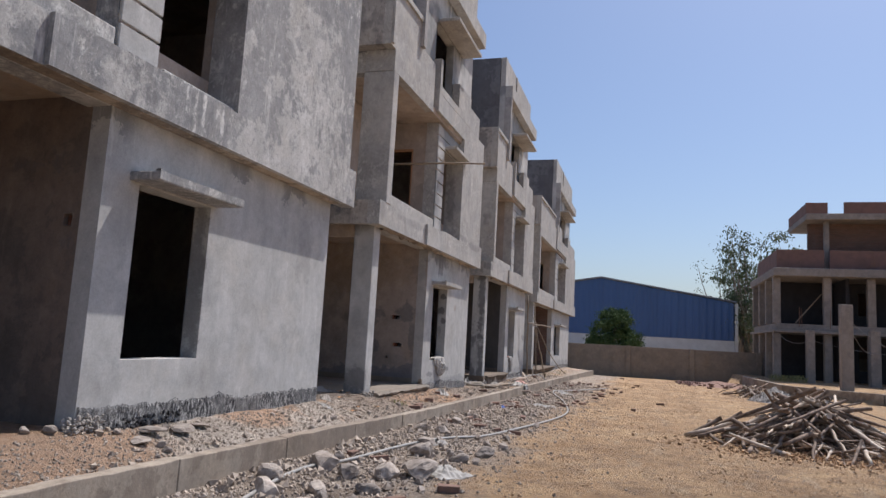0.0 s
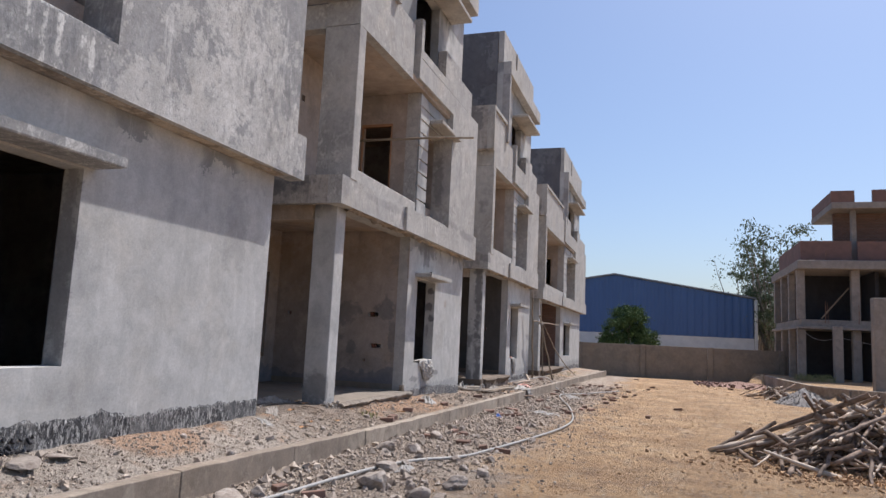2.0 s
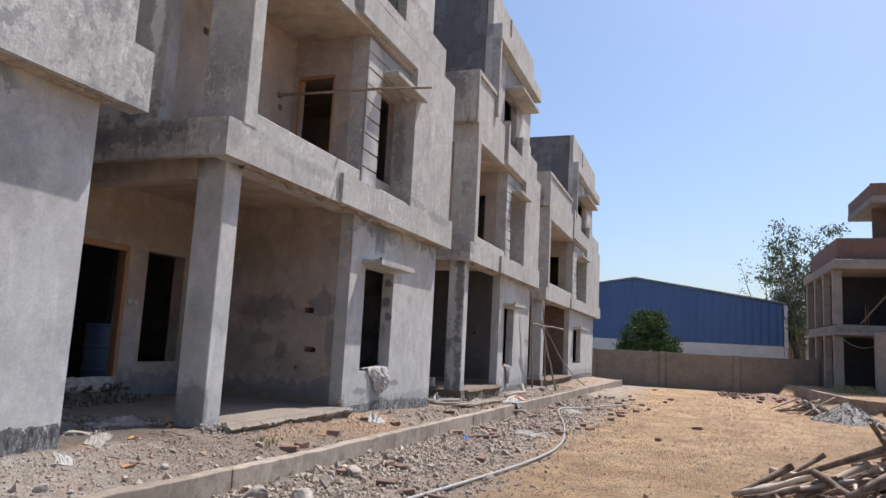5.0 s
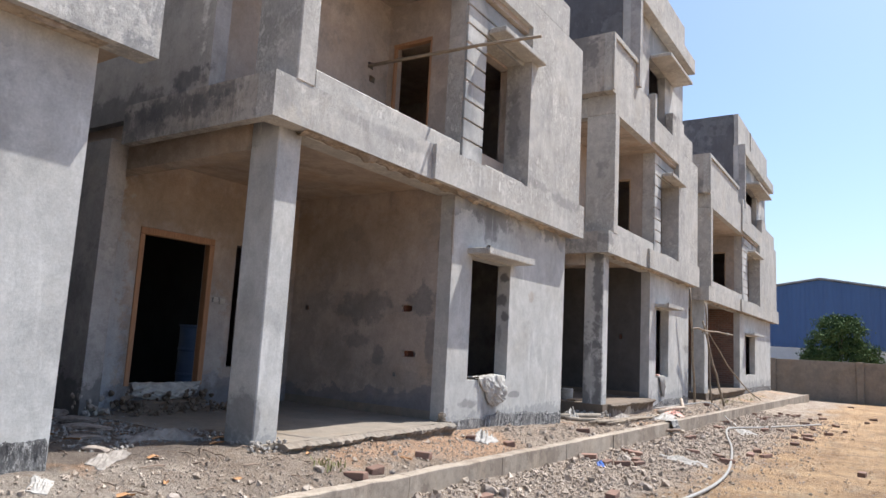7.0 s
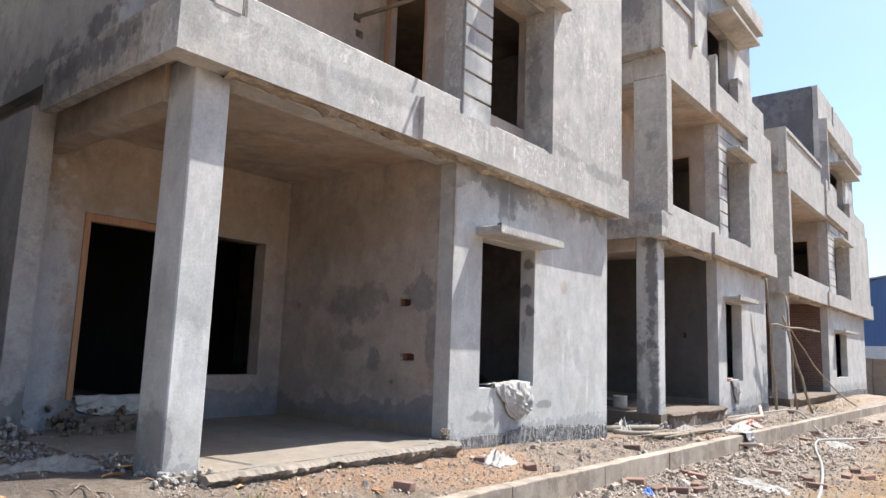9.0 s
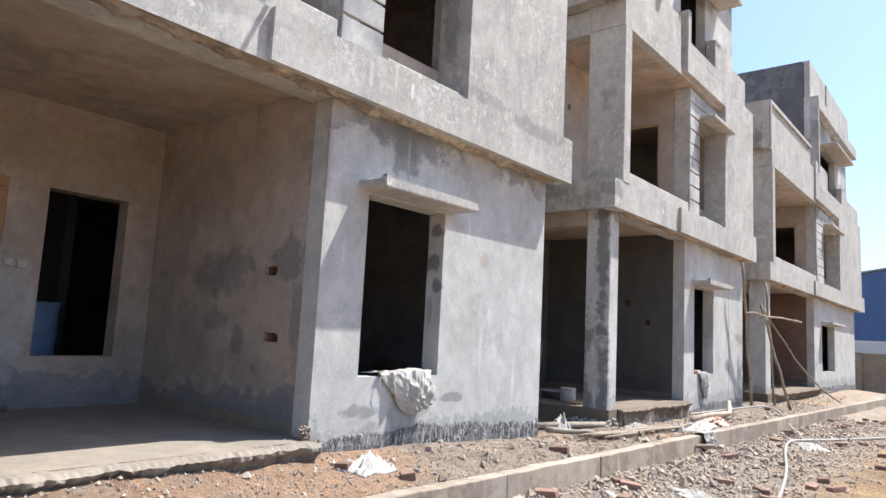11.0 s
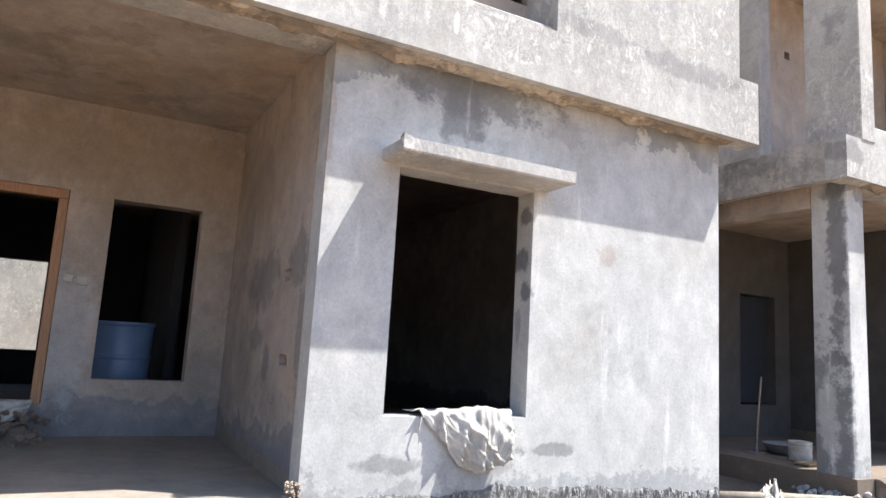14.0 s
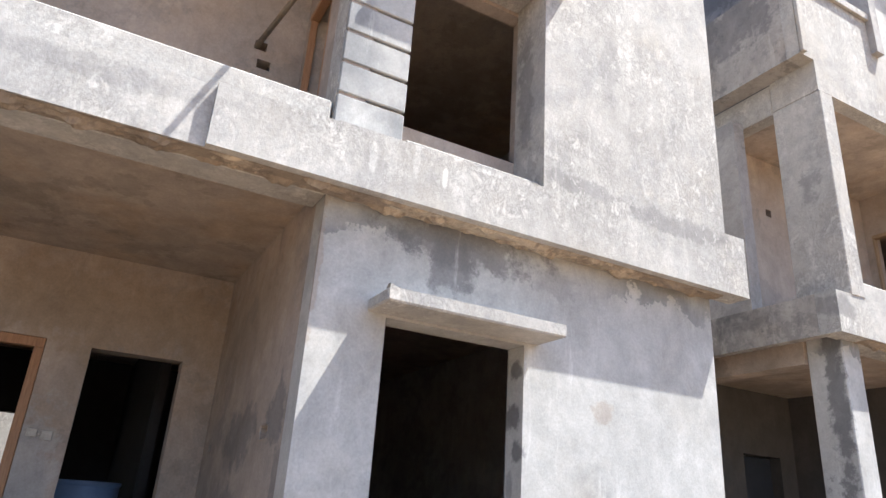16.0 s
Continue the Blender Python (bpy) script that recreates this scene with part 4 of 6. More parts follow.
# ---- the plot opposite ----
def retaining_kerb():
    for (x0, y0), (x1, y1) in zip(RIGHT, RIGHT[1:]):
        L, a = math.hypot(x1 - x0, y1 - y0), math.atan2(y1 - y0, x1 - x0)
        n = max(1, round(L / 3))
        for i in range(n):
            f = (i + 0.5) / n
            cx, cy = x0 + (x1 - x0) * f, y0 + (y1 - y0) * f
            zb = interp(cy, ROAD) - 0.2
            ob = part("retaining_kerb", boxes(((-L / n / 2 + 0.005, -0.1, 0), (L / n / 2 - 0.005, 0.1, 0.24 - zb)), bevel=0.012), M_KERB, kind="structure")
            ob.matrix_world = Matrix.Translation((cx, cy, zb)) @ Matrix.Rotation(a, 4, "Z")


retaining_kerb()


def frame_building():
    X0, X1, Y0, Y1, g = 7.35, 27.0, 45.0, 54.0, 0.05
    top = empty("unfinished_building", (15, 49, 0), "unfinished concrete frame building with red brick parapets", "building")
    xs = [7.35, 10.1, 12.4, 15.2, 18.5, 22.0, 25.5]
    for fl, (za, zb) in enumerate(((g, 2.95), (3.5, 6.32))):
        for i, x in enumerate(xs):
            part("column", boxes(((x - 0.2, Y0 + 0.1, za), (x + 0.22, Y0 + 0.5, zb)), bevel=0.02), M_RC, top)
        for y in (47.8, 50.5, 53.3):
            part("column", boxes(((X0 - 0.2, y, za), (X0 + 0.15, y + 0.4, zb)), bevel=0.02), M_RC, top)
        # M_INNER paints the shade of the open floors onto these walls.
        part("wall", sheet("y", Y0 + 3.6, -0.2, X0 + 0.6, X1, za, zb, [(12.6, 13.4, za + 0.8, zb - 0.6)]), M_INNER, top, "infill wall coloured dark for the shade indoors")
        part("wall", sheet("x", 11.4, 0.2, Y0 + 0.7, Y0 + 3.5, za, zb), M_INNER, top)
    part("wall", sheet("y", Y1, 0.2, X0, X1, g, 6.3), M_BRICKWALL, top)
    part("slab", boxes(((X0 - 0.25, Y0 - 0.35, 2.96), (X1, Y1 + 0.4, 3.12)), ((X0 - 0.05, Y0 + 0.05, 3.121), (X1, Y1, 3.5)), bevel=0.02), M_RC, top, "first-floor concrete slab")
    part("slab", boxes(((X0 - 0.25, Y0 - 0.45, 6.33), (X1, Y1 + 0.4, 6.82)), bevel=0.03), M_RC, top, "second-floor concrete slab")
    part("parapet", boxes(((7.4, Y0 + 0.3, 6.82), (10.0, Y0 + 0.5, 8.02)), ((10.3, Y0 + 0.3, 6.82), (X1, Y0 + 0.5, 8.0)), ((7.4, Y0 + 0.51, 6.82), (7.6, Y1 - 1, 8.0))), M_BRICKRED, top, "red brick parapet")
    part("wall", sheet("y", Y0 + 2.2, 0.2, 9.45, X1, 6.82, 9.9), M_BRICKWALL, top)
    for x in (10.15, 14.2):
        part("column", boxes(((x, Y0 + 0.9, 6.82), (x + 0.27, Y0 + 1.2, 9.9)), bevel=0.02), M_RC, top)
    part("slab", boxes(((9.05, Y0 + 0.35, 9.9), (X1, Y0 + 6, 10.28)), bevel=0.03), M_RC, top, "roof slab")
    part("parapet", boxes(((9.05, Y0 + 0.4, 10.28), (10.25, Y0 + 0.6, 10.95)), ((11.15, Y0 + 0.4, 10.28), (X1, Y0 + 0.6, 10.98)), ((9.05, Y0 + 0.61, 10.28), (9.25, Y0 + 5.8, 10.9))), M_BRICKRED, top, "red brick roof parapet")
    rng = random.Random(9)
    for i in range(16):
        x = rng.choice((8.6, 10.15, 11.2, 12.4, 13.6, 15.2)) + rng.uniform(-0.12, 0.12)
        z = rng.choice((3.5, 6.83))
        part("reinforcing_bar", rod([(x, Y0 - 0.2, z - 0.2), (x + rng.uniform(-0.05, 0.05), Y0 - 0.22, z + rng.uniform(0.5, 1.2))], 0.014), M_REBAR, top)
    part("prop", rod([(8.5, Y0 + 0.8, 3.6), (10.0, Y0 + 1.2, 5.4)], 0.04), M_BAMBOO, top, "leaning timber prop")
    # loose gate posts on the plot
    for n, (x, y, w, h) in enumerate(((8.75, 35.8, 0.5, 4.12), (8.75, 43.2, 0.42, 3.1), (11.9, 43.0, 0.5, 3.2), (10.9, 36.0, 0.45, 3.4))):
        part("concrete_post", boxes(((x - w / 2, y - w / 2, 0.0), (x + w / 2, y + w / 2, h)), bevel=0.02), M_RC, label="square plastered gate post on the plot opposite", category="post", group="gate posts")
    for a, b, s in (((7.2, 44.7, 3.0), (8.7, 43.1, 2.5), 0.4), ((8.9, 43.3, 2.5), (15, 42, 2.0), 0.3), ((8.9, 36, 3.4), (14, 40, 1.6), 0.5), ((8.9, 36, 3.2), (11.8, 42.8, 1.9), 0.4)):
        a, b = Vector(a), Vector(b)
        pts = [a.lerp(b, t / 6) - Vector((0, 0, s * math.sin(math.pi * t / 6))) for t in range(7)]
        part("cable", rod(pts, 0.012), M_STEEL, label="sagging grey cable strung between posts", category="cable")


def rod(points, r, r2=None, sides=7, bumps=0.0, seed=0):
    """A bent round rod through the points, tapering from r to r2."""
    r2 = r if r2 is None else r2
    pts = [Vector(p) for p in points]
    bm, rings = bmesh.new(), []
    for i, p in enumerate(pts):
        d = (pts[min(i + 1, len(pts) - 1)] - pts[max(i - 1, 0)]).normalized()
        q = d.to_track_quat("Z", "Y")
        rr = r + (r2 - r) * i / (len(pts) - 1)
        rr *= 1 + bumps * noise.noise(p * 7 + Vector((seed, 0, 0)))
        rings.append([bm.verts.new(p + q @ Vector((math.cos(6.2832 * a / sides) * rr, math.sin(6.2832 * a / sides) * rr, 0))) for a in range(sides)])
    for a, b in zip(rings, rings[1:]):
        for j in range(sides):
            bm.faces.new((a[j], a[(j + 1) % sides], b[(j + 1) % sides], b[j]))
    bm.faces.new(rings[0])
    bm.faces.new(rings[-1])
    return bm


frame_building()


def shed():
    y, d = 80.0, 60
    top = empty("shed", (0, y, 0), "large blue sheet-metal shed with a low white plinth wall", "shed")
    prof = [(-22, 6.4), (-5.4, 9.2), (8.9, 6.85), (8.9, 2.75), (-22, 2.75)]
    bm, step = bmesh.new(), 0.25
    x, i = -22.0, 0
    last = None
    while x <= 8.9:
        zt = float(np.interp(x, [-22, -5.4, 8.9], [6.4, 9.2, 6.85]))
        o = 0.0 if i % 4 < 2 else 0.05
        cur = (bm.verts.new((x, y + o, 2.75)), bm.verts.new((x, y + o, zt)))
        if last:
            bm.faces.new((last[0], cur[0], cur[1], last[1]))
        last = cur
        x += step / 2 if i % 2 else step
        i += 1
    part("wall", bm, M_BLUESHEET, top, "blue corrugated metal gable")
    part("plinth", boxes(((-22, y + 0.06, -1), (8.9, y + 0.3, 2.74))), M_WHITE, top, "white masonry plinth")
    for a, b in (((-22, 6.4), (-5.4, 9.2)), ((-5.4, 9.2), (9.1, 6.85))):
        bm = bmesh.new()
        v = [bm.verts.new(p) for p in ((a[0], y - 0.2, a[1] + 0.05), (b[0], y - 0.2, b[1] + 0.05), (b[0], y + d, b[1] + 0.05), (a[0], y + d, a[1] + 0.05), (a[0], y - 0.2, a[1] + 0.2), (b[0], y - 0.2, b[1] + 0.2), (b[0], y + d, b[1] + 0.2), (a[0], y + d, a[1] + 0.2))]
        for f in ((0, 1, 2, 3), (4, 5, 6, 7), (0, 1, 5, 4), (2, 3, 7, 6), (1, 2, 6, 5), (0, 3, 7, 4)):
            bm.faces.new([v[i] for i in f])
        part("roof", bm, M_STEEL, top, "pale metal roof sheets")
    part("downpipe", boxes(((8.95, y - 0.1, 1.2), (9.25, y + 0.2, 6.8)), bevel=0.03), M_WHITE, top)
    part("wall", sheet("x", 8.9, 0.1, y + 0.3, y + d, -1, 6.8), M_BLUESHEET, top)


shed()


# ---- plants ----
def leaves(rng, centres, n, size, spread, flat=0.6):
    """Many small folded leaves round the given centres, as plain vertex and face lists."""
    vs, fs = [], []
    for _ in range(n):
        c, r = rng.choice(centres)
        p = Vector([rng.gauss(0, 1) for _ in range(3)])
        p = c + Vector((p.x, p.y, p.z * flat)) * r * spread
        s = size * rng.uniform(0.6, 1.4)
        q = Euler([rng.uniform(0, 6.28) for _ in range(3)]).to_matrix()
        b = len(vs)
        for w in ((-s, 0, 0), (0, -s * 0.4, s * 0.12), (s, 0, 0), (0, s * 0.4, s * 0.12)):
            vs.append(tuple(p + q @ Vector(w)))
        fs += [(b, b + 1, b + 2), (b, b + 2, b + 3)]
    return vs, fs


def limbs(rng, base, height, count, lean):
    bms, tips = bmesh.new(), []
    for i in range(count):
        a = rng.uniform(0, 6.28)
        d = Vector((math.cos(a) * lean * rng.uniform(0.3, 1), math.sin(a) * lean * rng.uniform(0.3, 1), 1)).normalized()
        p, pts = Vector(base) + Vector((math.cos(a), math.sin(a), 0)) * 0.25, []
        h = height * rng.uniform(0.7, 1.0)
        for s in range(7):
            pts.append(p.copy())
            p = p + d * h / 6 + Vector([rng.uniform(-0.12, 0.12) * h / 6 for _ in range(3)])
        piece = rod(pts, 0.10 * height / 8, 0.015)
        me = bpy.data.meshes.new("t")
        piece.to_mesh(me)
        piece.free()
        bms.from_mesh(me)
        bpy.data.meshes.remove(me)
        tips += [(pts[j] + Vector([rng.uniform(-0.4, 0.4) for _ in range(3)]), 0.4 + 0.12 * j) for j in (3, 4, 5, 6, 6)]
        for j in (2, 3, 4, 5):
            e = pts[j] + Vector((rng.uniform(-1.6, 1.6), rng.uniform(-1.6, 1.6), rng.uniform(0.4, 1.8)))
            piece = rod([pts[j], pts[j].lerp(e, 0.5) + Vector((0, 0, 0.2)), e], 0.035, 0.008, 5)
            piece.to_mesh(me := bpy.data.meshes.new("t"))
            piece.free()
            bms.from_mesh(me)
            bpy.data.meshes.remove(me)
            tips.append((e, 0.6))
    return bms, tips


def tree(at, height, count, lean, leaf_n, size, label, mat, name="tree", seed=1, twigs=0):
    rng = random.Random(seed)
    top = empty(name, at, label, name)
    wood, tips = limbs(rng, at, height, count, lean)
    part("trunk", wood, M_TRUNK, top)
    part("crown", leaves(rng, tips, leaf_n, size, 0.48), mat, top)
    return top


tree((11.3, 83, -0.6), 15.5, 16, 0.42, 7500, 0.17, "tall sparse grey-green tree behind the end of the shed", M_LEAF, seed=4)
tree((9.9, 88, -0.6), 13.0, 14, 0.55, 2600, 0.13, "thin bare-branched tree rising behind the shed roof", M_LEAF, seed=8)
tree((11.2, 66, -0.6), 5.5, 14, 0.5, 2600, 0.10, "low scrubby tree beside the end of the shed", M_LEAF, seed=22)
tree((13.0, 77, -0.6), 7.5, 18, 0.6, 6500, 0.17, "low dense tree filling the gap beyond the shed", M_LEAF, seed=31)
tree((14.6, 74, -0.6), 14.0, 11, 0.40, 7500, 0.17, "leafy tree standing behind the unfinished building", M_LEAF, seed=12)


def bush():
    rng = random.Random(2)
    top = empty("bush", (-2.9, 62, -0.6), "round dense green bush behind the compound wall", "bush")
    stems, cs = bmesh.new(), []
    for bx, bz, br in ((-2.9, 3.1, 1.35), (-4.0, 2.4, 0.95), (-1.9, 2.3, 0.9), (-3.4, 3.9, 0.7), (-2.3, 4.0, 0.65), (-4.6, 1.7, 0.6), (-1.2, 1.7, 0.55), (-2.8, 1.4, 1.2)):
        for i in range(int(26 * br)):
            a, u = rng.uniform(0, 6.28), rng.uniform(-0.7, 1)
            w = math.sqrt(1 - u * u) * br * rng.uniform(0.7, 1.15)
            cs.append((Vector((bx + w * math.cos(a), 62 + w * math.sin(a), bz + u * br * rng.uniform(0.8, 1.2))), rng.uniform(0.16, 0.36)))
    for i in range(9):
        e = rng.choice(cs)[0]
        piece = rod([(-2.9 + rng.uniform(-0.3, 0.3), 62, -0.7), (-2.9 + (e.x + 2.9) * 0.4, 62, 1.6), tuple(e)], 0.07, 0.015)
        me = bpy.data.meshes.new("t")
        piece.to_mesh(me)
        piece.free()
        stems.from_mesh(me)
        bpy.data.meshes.remove(me)
    part("trunk", stems, M_TRUNK, top)
    part("crown", leaves(rng, cs, 22000, 0.10, 0.8, 0.7), M_LEAF2, top)


bush()


def weeds(name, x, y, rx, ry, n, h, label, mat=M_WEED, seed=0):
    rng = random.Random(seed)
    vs, fs = [], []
    for _ in range(n):
        a, r = rng.uniform(0, 6.28), math.sqrt(rng.random())
        px, py = x + rx * r * math.cos(a), y + ry * r * math.sin(a)
        z = level(px, py, False)
        t, hh, w = rng.uniform(0, 6.28), h * rng.uniform(0.3, 1), rng.uniform(0.003, 0.009)
        dx, dy = math.cos(t), math.sin(t)
        b = len(vs)
        lean = rng.uniform(0.1, 0.8) * hh
        vs += [(px - dy * w, py + dx * w, z), (px + dy * w, py - dx * w, z), (px + dx * lean * 0.5 + dy * w, py + dy * lean * 0.5 - dx * w, z + hh * 0.7), (px + dx * lean, py + dy * lean, z + hh)]
        fs += [(b, b + 1, b + 2), (b, b + 2, b + 3)]
    part(name, (vs, fs), mat, label=label, category="weeds", kind="stuff")


weeds("weeds", 7.6, 43.0, 1.0, 0.5, 260, 0.45, "yellow-green weeds growing on the plot opposite", seed=1)
weeds("weeds", -4.5, 34.5, 0.4, 4.0, 120, 0.13, "scrubby weeds behind the kerb", seed=2)
weeds("weeds", -4.6, 12.5, 0.14, 0.2, 40, 0.09, "small green weeds on the rubble strip", seed=3)


# ---- rubble ----
def stone_mesh(seed, flat=0.7):
    rng = random.Random(seed)
    bm = bmesh.new()
    bmesh.ops.create_icosphere(bm, subdivisions=3, radius=0.5)
    cuts = [(Vector([rng.gauss(0, 1) for _ in range(3)]).normalized(), rng.uniform(0.26, 0.42)) for _ in range(9)]
    for v in bm.verts:
        for nrm, d in cuts:
            o = v.co.dot(nrm) - d
            if o > 0:
                v.co -= nrm * o * 0.93
        v.co += v.co.normalized() * (0.05 * noise.noise(v.co * 5 + Vector((seed, 0, 0))) + 0.025 * noise.noise(v.co * 13 + Vector((seed, 7, 0))))
        v.co.z *= flat
    me = bpy.data.meshes.new("stone")
    bm.to_mesh(me)
    bm.free()
    me.materials.append(M_STONE)
    return me


STONES = [stone_mesh(s, 0.55 + 0.06 * s) for s in range(7)]


def brick_mesh(seed, length=0.225):
    rng = random.Random(seed)
    bm = bmesh.new()
    add_box(bm, (-length / 2, -0.053, -0.036), (length / 2, 0.053, 0.036), 0.006, wobble=0.005, rng=rng)
    me = bpy.data.meshes.new("brick")
    bm.to_mesh(me)
    bm.free()
    me.materials.append(M_BRICK)
    return me


BRICKS = [brick_mesh(1), brick_mesh(2), brick_mesh(3, 0.13), brick_mesh(4, 0.17)]
rng = random.Random(21)


def stone(x, y, s, label="rough grey rubble stone lying beside the kerb", tilt=0.3, flat=1.0):
    ob = new("stone", rng.choice(STONES))
    ob.matrix_world = Matrix.Translation((x, y, level(x, y) + s * 0.17)) @ Euler((rng.uniform(-tilt, tilt), rng.uniform(-tilt, tilt), rng.uniform(0, 6.28))).to_matrix().to_4x4() @ Matrix.Diagonal((s, s * rng.uniform(0.65, 1), s * flat * rng.uniform(0.7, 1.1), 1))
    tagged(ob, label, "stone", "rubble stones")


for x, y, z, s in ((-5.0, 9.6, 3.735, 0.24),):
    ob = new("broken_plaster", rng.choice(STONES))
    ob.matrix_world = pose(x, y, z, 4, 3, 80) @ Matrix.Diagonal((s, s * 0.45, s * 0.22, 1))
    tagged(ob, "lump of broken plaster clinging under the wall band", "plaster", "broken plaster")
for x, y, s in ((-5.2, 4.98, 0.15), (-4.98, 5.55, 0.1), (-5.3, 4.8, 0.11)):
    stone(x, y, s, "broken masonry lump at the foot of the wall corner")


def brick(x, y, turn=None, label="loose red clay brick lying in the rubble", up=0.0):
    ob = new("brick", rng.choice(BRICKS))
    ob.matrix_world = Matrix.Translation((x, y, level(x, y) + 0.028 + up)) @ Euler((rng.uniform(-0.12, 0.12), rng.uniform(-0.12, 0.12), rng.uniform(0, 6.28) if turn is None else turn)).to_matrix().to_4x4()
    tagged(ob, label, "brick", "loose bricks")


for x, y, s in ((-3.62, 7.35, 0.42), (-2.5, 7.55, 0.5), (-2.82, 7.3, 0.36), (-3.15, 7.0, 0.3), (-2.2, 9.45, 0.3), (-2.95, 9.0, 0.38), (-3.5, 5.9, 0.34), (-3.75, 6.4, 0.3), (-2.35, 8.7, 0.26),
                (-3.2, 9.9, 0.3), (-3.4, 11.4, 0.32), (-3.65, 11.0, 0.3), (-3.5, 12.7, 0.28), (-3.1, 6.2, 0.3), (-2.7, 6.5, 0.26), (-2.1, 10.3, 0.22), (-3.6, 13.9, 0.22), (-2.9, 5.5, 0.3)):
    stone(x, y, s, "large grey rubble stone on the dirt road")
for x, y, s in ((-4.82, 6.35, 0.42), (-4.88, 5.95, 0.4), (-4.9, 6.75, 0.3), (-4.72, 5.6, 0.3)):
    stone(x, y, s * 0.8, "flat broken stone slab on the reddish soil", 0.15, 0.35)
for _ in range(95):
    y = rng.uniform(2.5, 30) if rng.random() < 0.6 else rng.uniform(3, 13)
    x = kerb_x(y) + rng.uniform(0.15, 2.0)
    stone(x, y, rng.uniform(0.06, 0.17), "small rubble stone on the road edge", 0.8)
for _ in range(60):
    y = rng.uniform(5, 30)
    x = rng.uniform(-4.95, kerb_x(y) - 0.15)
    stone(x, y, rng.uniform(0.05, 0.13), "small rubble stone on the soil behind the kerb", 0.8)
for x, y, t in ((-3.5, 18.6, 0.3), (-3.75, 17.2, 0.2), (-3.5, 17.25, 1.2), (-3.35, 17.5, 0.5), (-3.2, 17.8, 0.9), (-3.3, 18.0, 1.7), (-2.3, 12.2, 0.4), (-3.3, 13.6, 0.9), (-3.5, 13.65, 1.3),
                (-2.25, 19.4, 0.5), (-1.9, 21.0, 1.0), (-1.7, 23.4, 0.2), (-2.9, 19.9, 0.9), (-2.3, 6.2, 1.2), (-2.0, 7.0, 0.3), (-3.3, 8.3, 0.6)):
    brick(x, y, t, "whole red clay brick on the road beside the kerb")
for x, y, t in ((-4.45, 13.9, 0.2), (-4.35, 12.9, 1.4), (-4.04, 16.55, 0.4), (-4.4, 18.6, 0.2), (-4.75, 15.45, 0.3), (-4.4, 15.9, 0.9), (-4.3, 12.55, 0.1), (-4.6, 20.2, 0.9), (-4.6, 28.9, 0.3), (-4.7, 29.3, 1.0)):
    brick(x, y, t, "red clay brick on the soil behind the kerb")
for _ in range(24):
    y = rng.uniform(3, 34)
    brick(kerb_x(y) + rng.uniform(0.2, 2.6) * rng.random() ** 0.5, y, None, "broken red brick among the rubble")
for _ in range(20):
    brick(rng.gauss(-1.9, 0.8), rng.gauss(29, 4), None, "broken red brick scattered on the road")
for _ in range(70):
    brick(rng.gauss(4.0, 0.8), rng.gauss(42, 2.2), None, "broken red brick in a low heap near the compound wall", up=rng.uniform(0, 0.12))


def chips(name, n, place, lo, hi, mat, label, seed):
    """Countless small angular chips, as one mesh."""
    r = random.Random(seed)
    base = [Vector(p) for p in ((1, 0, 0), (-1, 0, 0), (0, 1, 0), (0, -1, 0), (0, 0, 1), (0, 0, -1))]
    tris = ((0, 2, 4), (2, 1, 4), (1, 3, 4), (3, 0, 4), (2, 0, 5), (1, 2, 5), (3, 1, 5), (0, 3, 5))
    vs, fs = [], []
    for _ in range(n):
        x, y = place(r)
        s = lo + (hi - lo) * r.random() ** 3
        q = Euler([r.uniform(0, 6.28) for _ in range(3)]).to_matrix()
        c = Vector((x, y, level(x, y) + s * 0.3))
        b = len(vs)
        vs += [tuple(c + q @ (p * s * r.uniform(0.5, 1.1))) for p in base]
        fs += [(b + i, b + j, b + k) for i, j, k in tris]
    part(name, (vs, fs), mat, label=label, category="rubble", kind="stuff")


def near_kerb(r):
    y = 2.5 + 30 * r.random() ** 1.5
    return kerb_x(y) + 0.1 + abs(r.gauss(0, 1.0)), y


def on_pad(r):
    y = 3 + 30 * r.random() ** 1.2
    return r.uniform(-5.1, kerb_x(y) - 0.1), y


def on_road(r):
    return r.uniform(-2.2, 6), 4 + 40 * r.random() ** 1.4


def in_porch(r):
    return r.uniform(-9, -5.6), r.uniform(10.6, 12.2)


chips("rubble_chips", 30000, near_kerb, 0.005, 0.04, M_CHIPS, "grey and brown rubble chips along the kerb", 1)
chips("rubble_chips", 17000, on_pad, 0.004, 0.024, M_CHIPS, "fine rubble on the soil behind the kerb", 2)
chips("road_grit", 16000, on_road, 0.004, 0.017, M_CHIPS, "small stones and clods on the dirt road", 3)
chips("rubble_chips", 2600, in_porch, 0.006, 0.032, M_GRAVEL, "debris in the shaded gap between houses", 4)


def clod_place(r):
    while True:
        x, y = r.uniform(-2.4, 5.5), 3.5 + 42 * r.random() ** 1.2
        if noise.noise(Vector((x * 1.3, y * 1.3, 4))) + 0.6 * noise.noise(Vector((x * 4, y * 4, 9))) > 0.16:
            return x, y


M_CLOD = simple("earth_clods", (0.52, 0.34, 0.19), (0.28, 0.17, 0.10), 14, 0.95, per="island", depth=0.006)
chips("earth_clods", 11000, clod_place, 0.004, 0.024, M_CLOD, "crumbled clods of ochre earth on the dirt road", 8)
chips("earth_clods", 2600, lambda r: (2.9 + r.gauss(0, 1.0), 13.2 + r.gauss(0, 0.7)), 0.008, 0.06, M_CLOD, "clods of loose earth round the stick pile", 9)
chips("earth_clods", 2200, lambda r: (r.uniform(1.6, 5.5), 44 + r.gauss(0, 1.6)), 0.02, 0.13, M_BRICKRED, "reddish rubble strewn before the compound wall", 10)


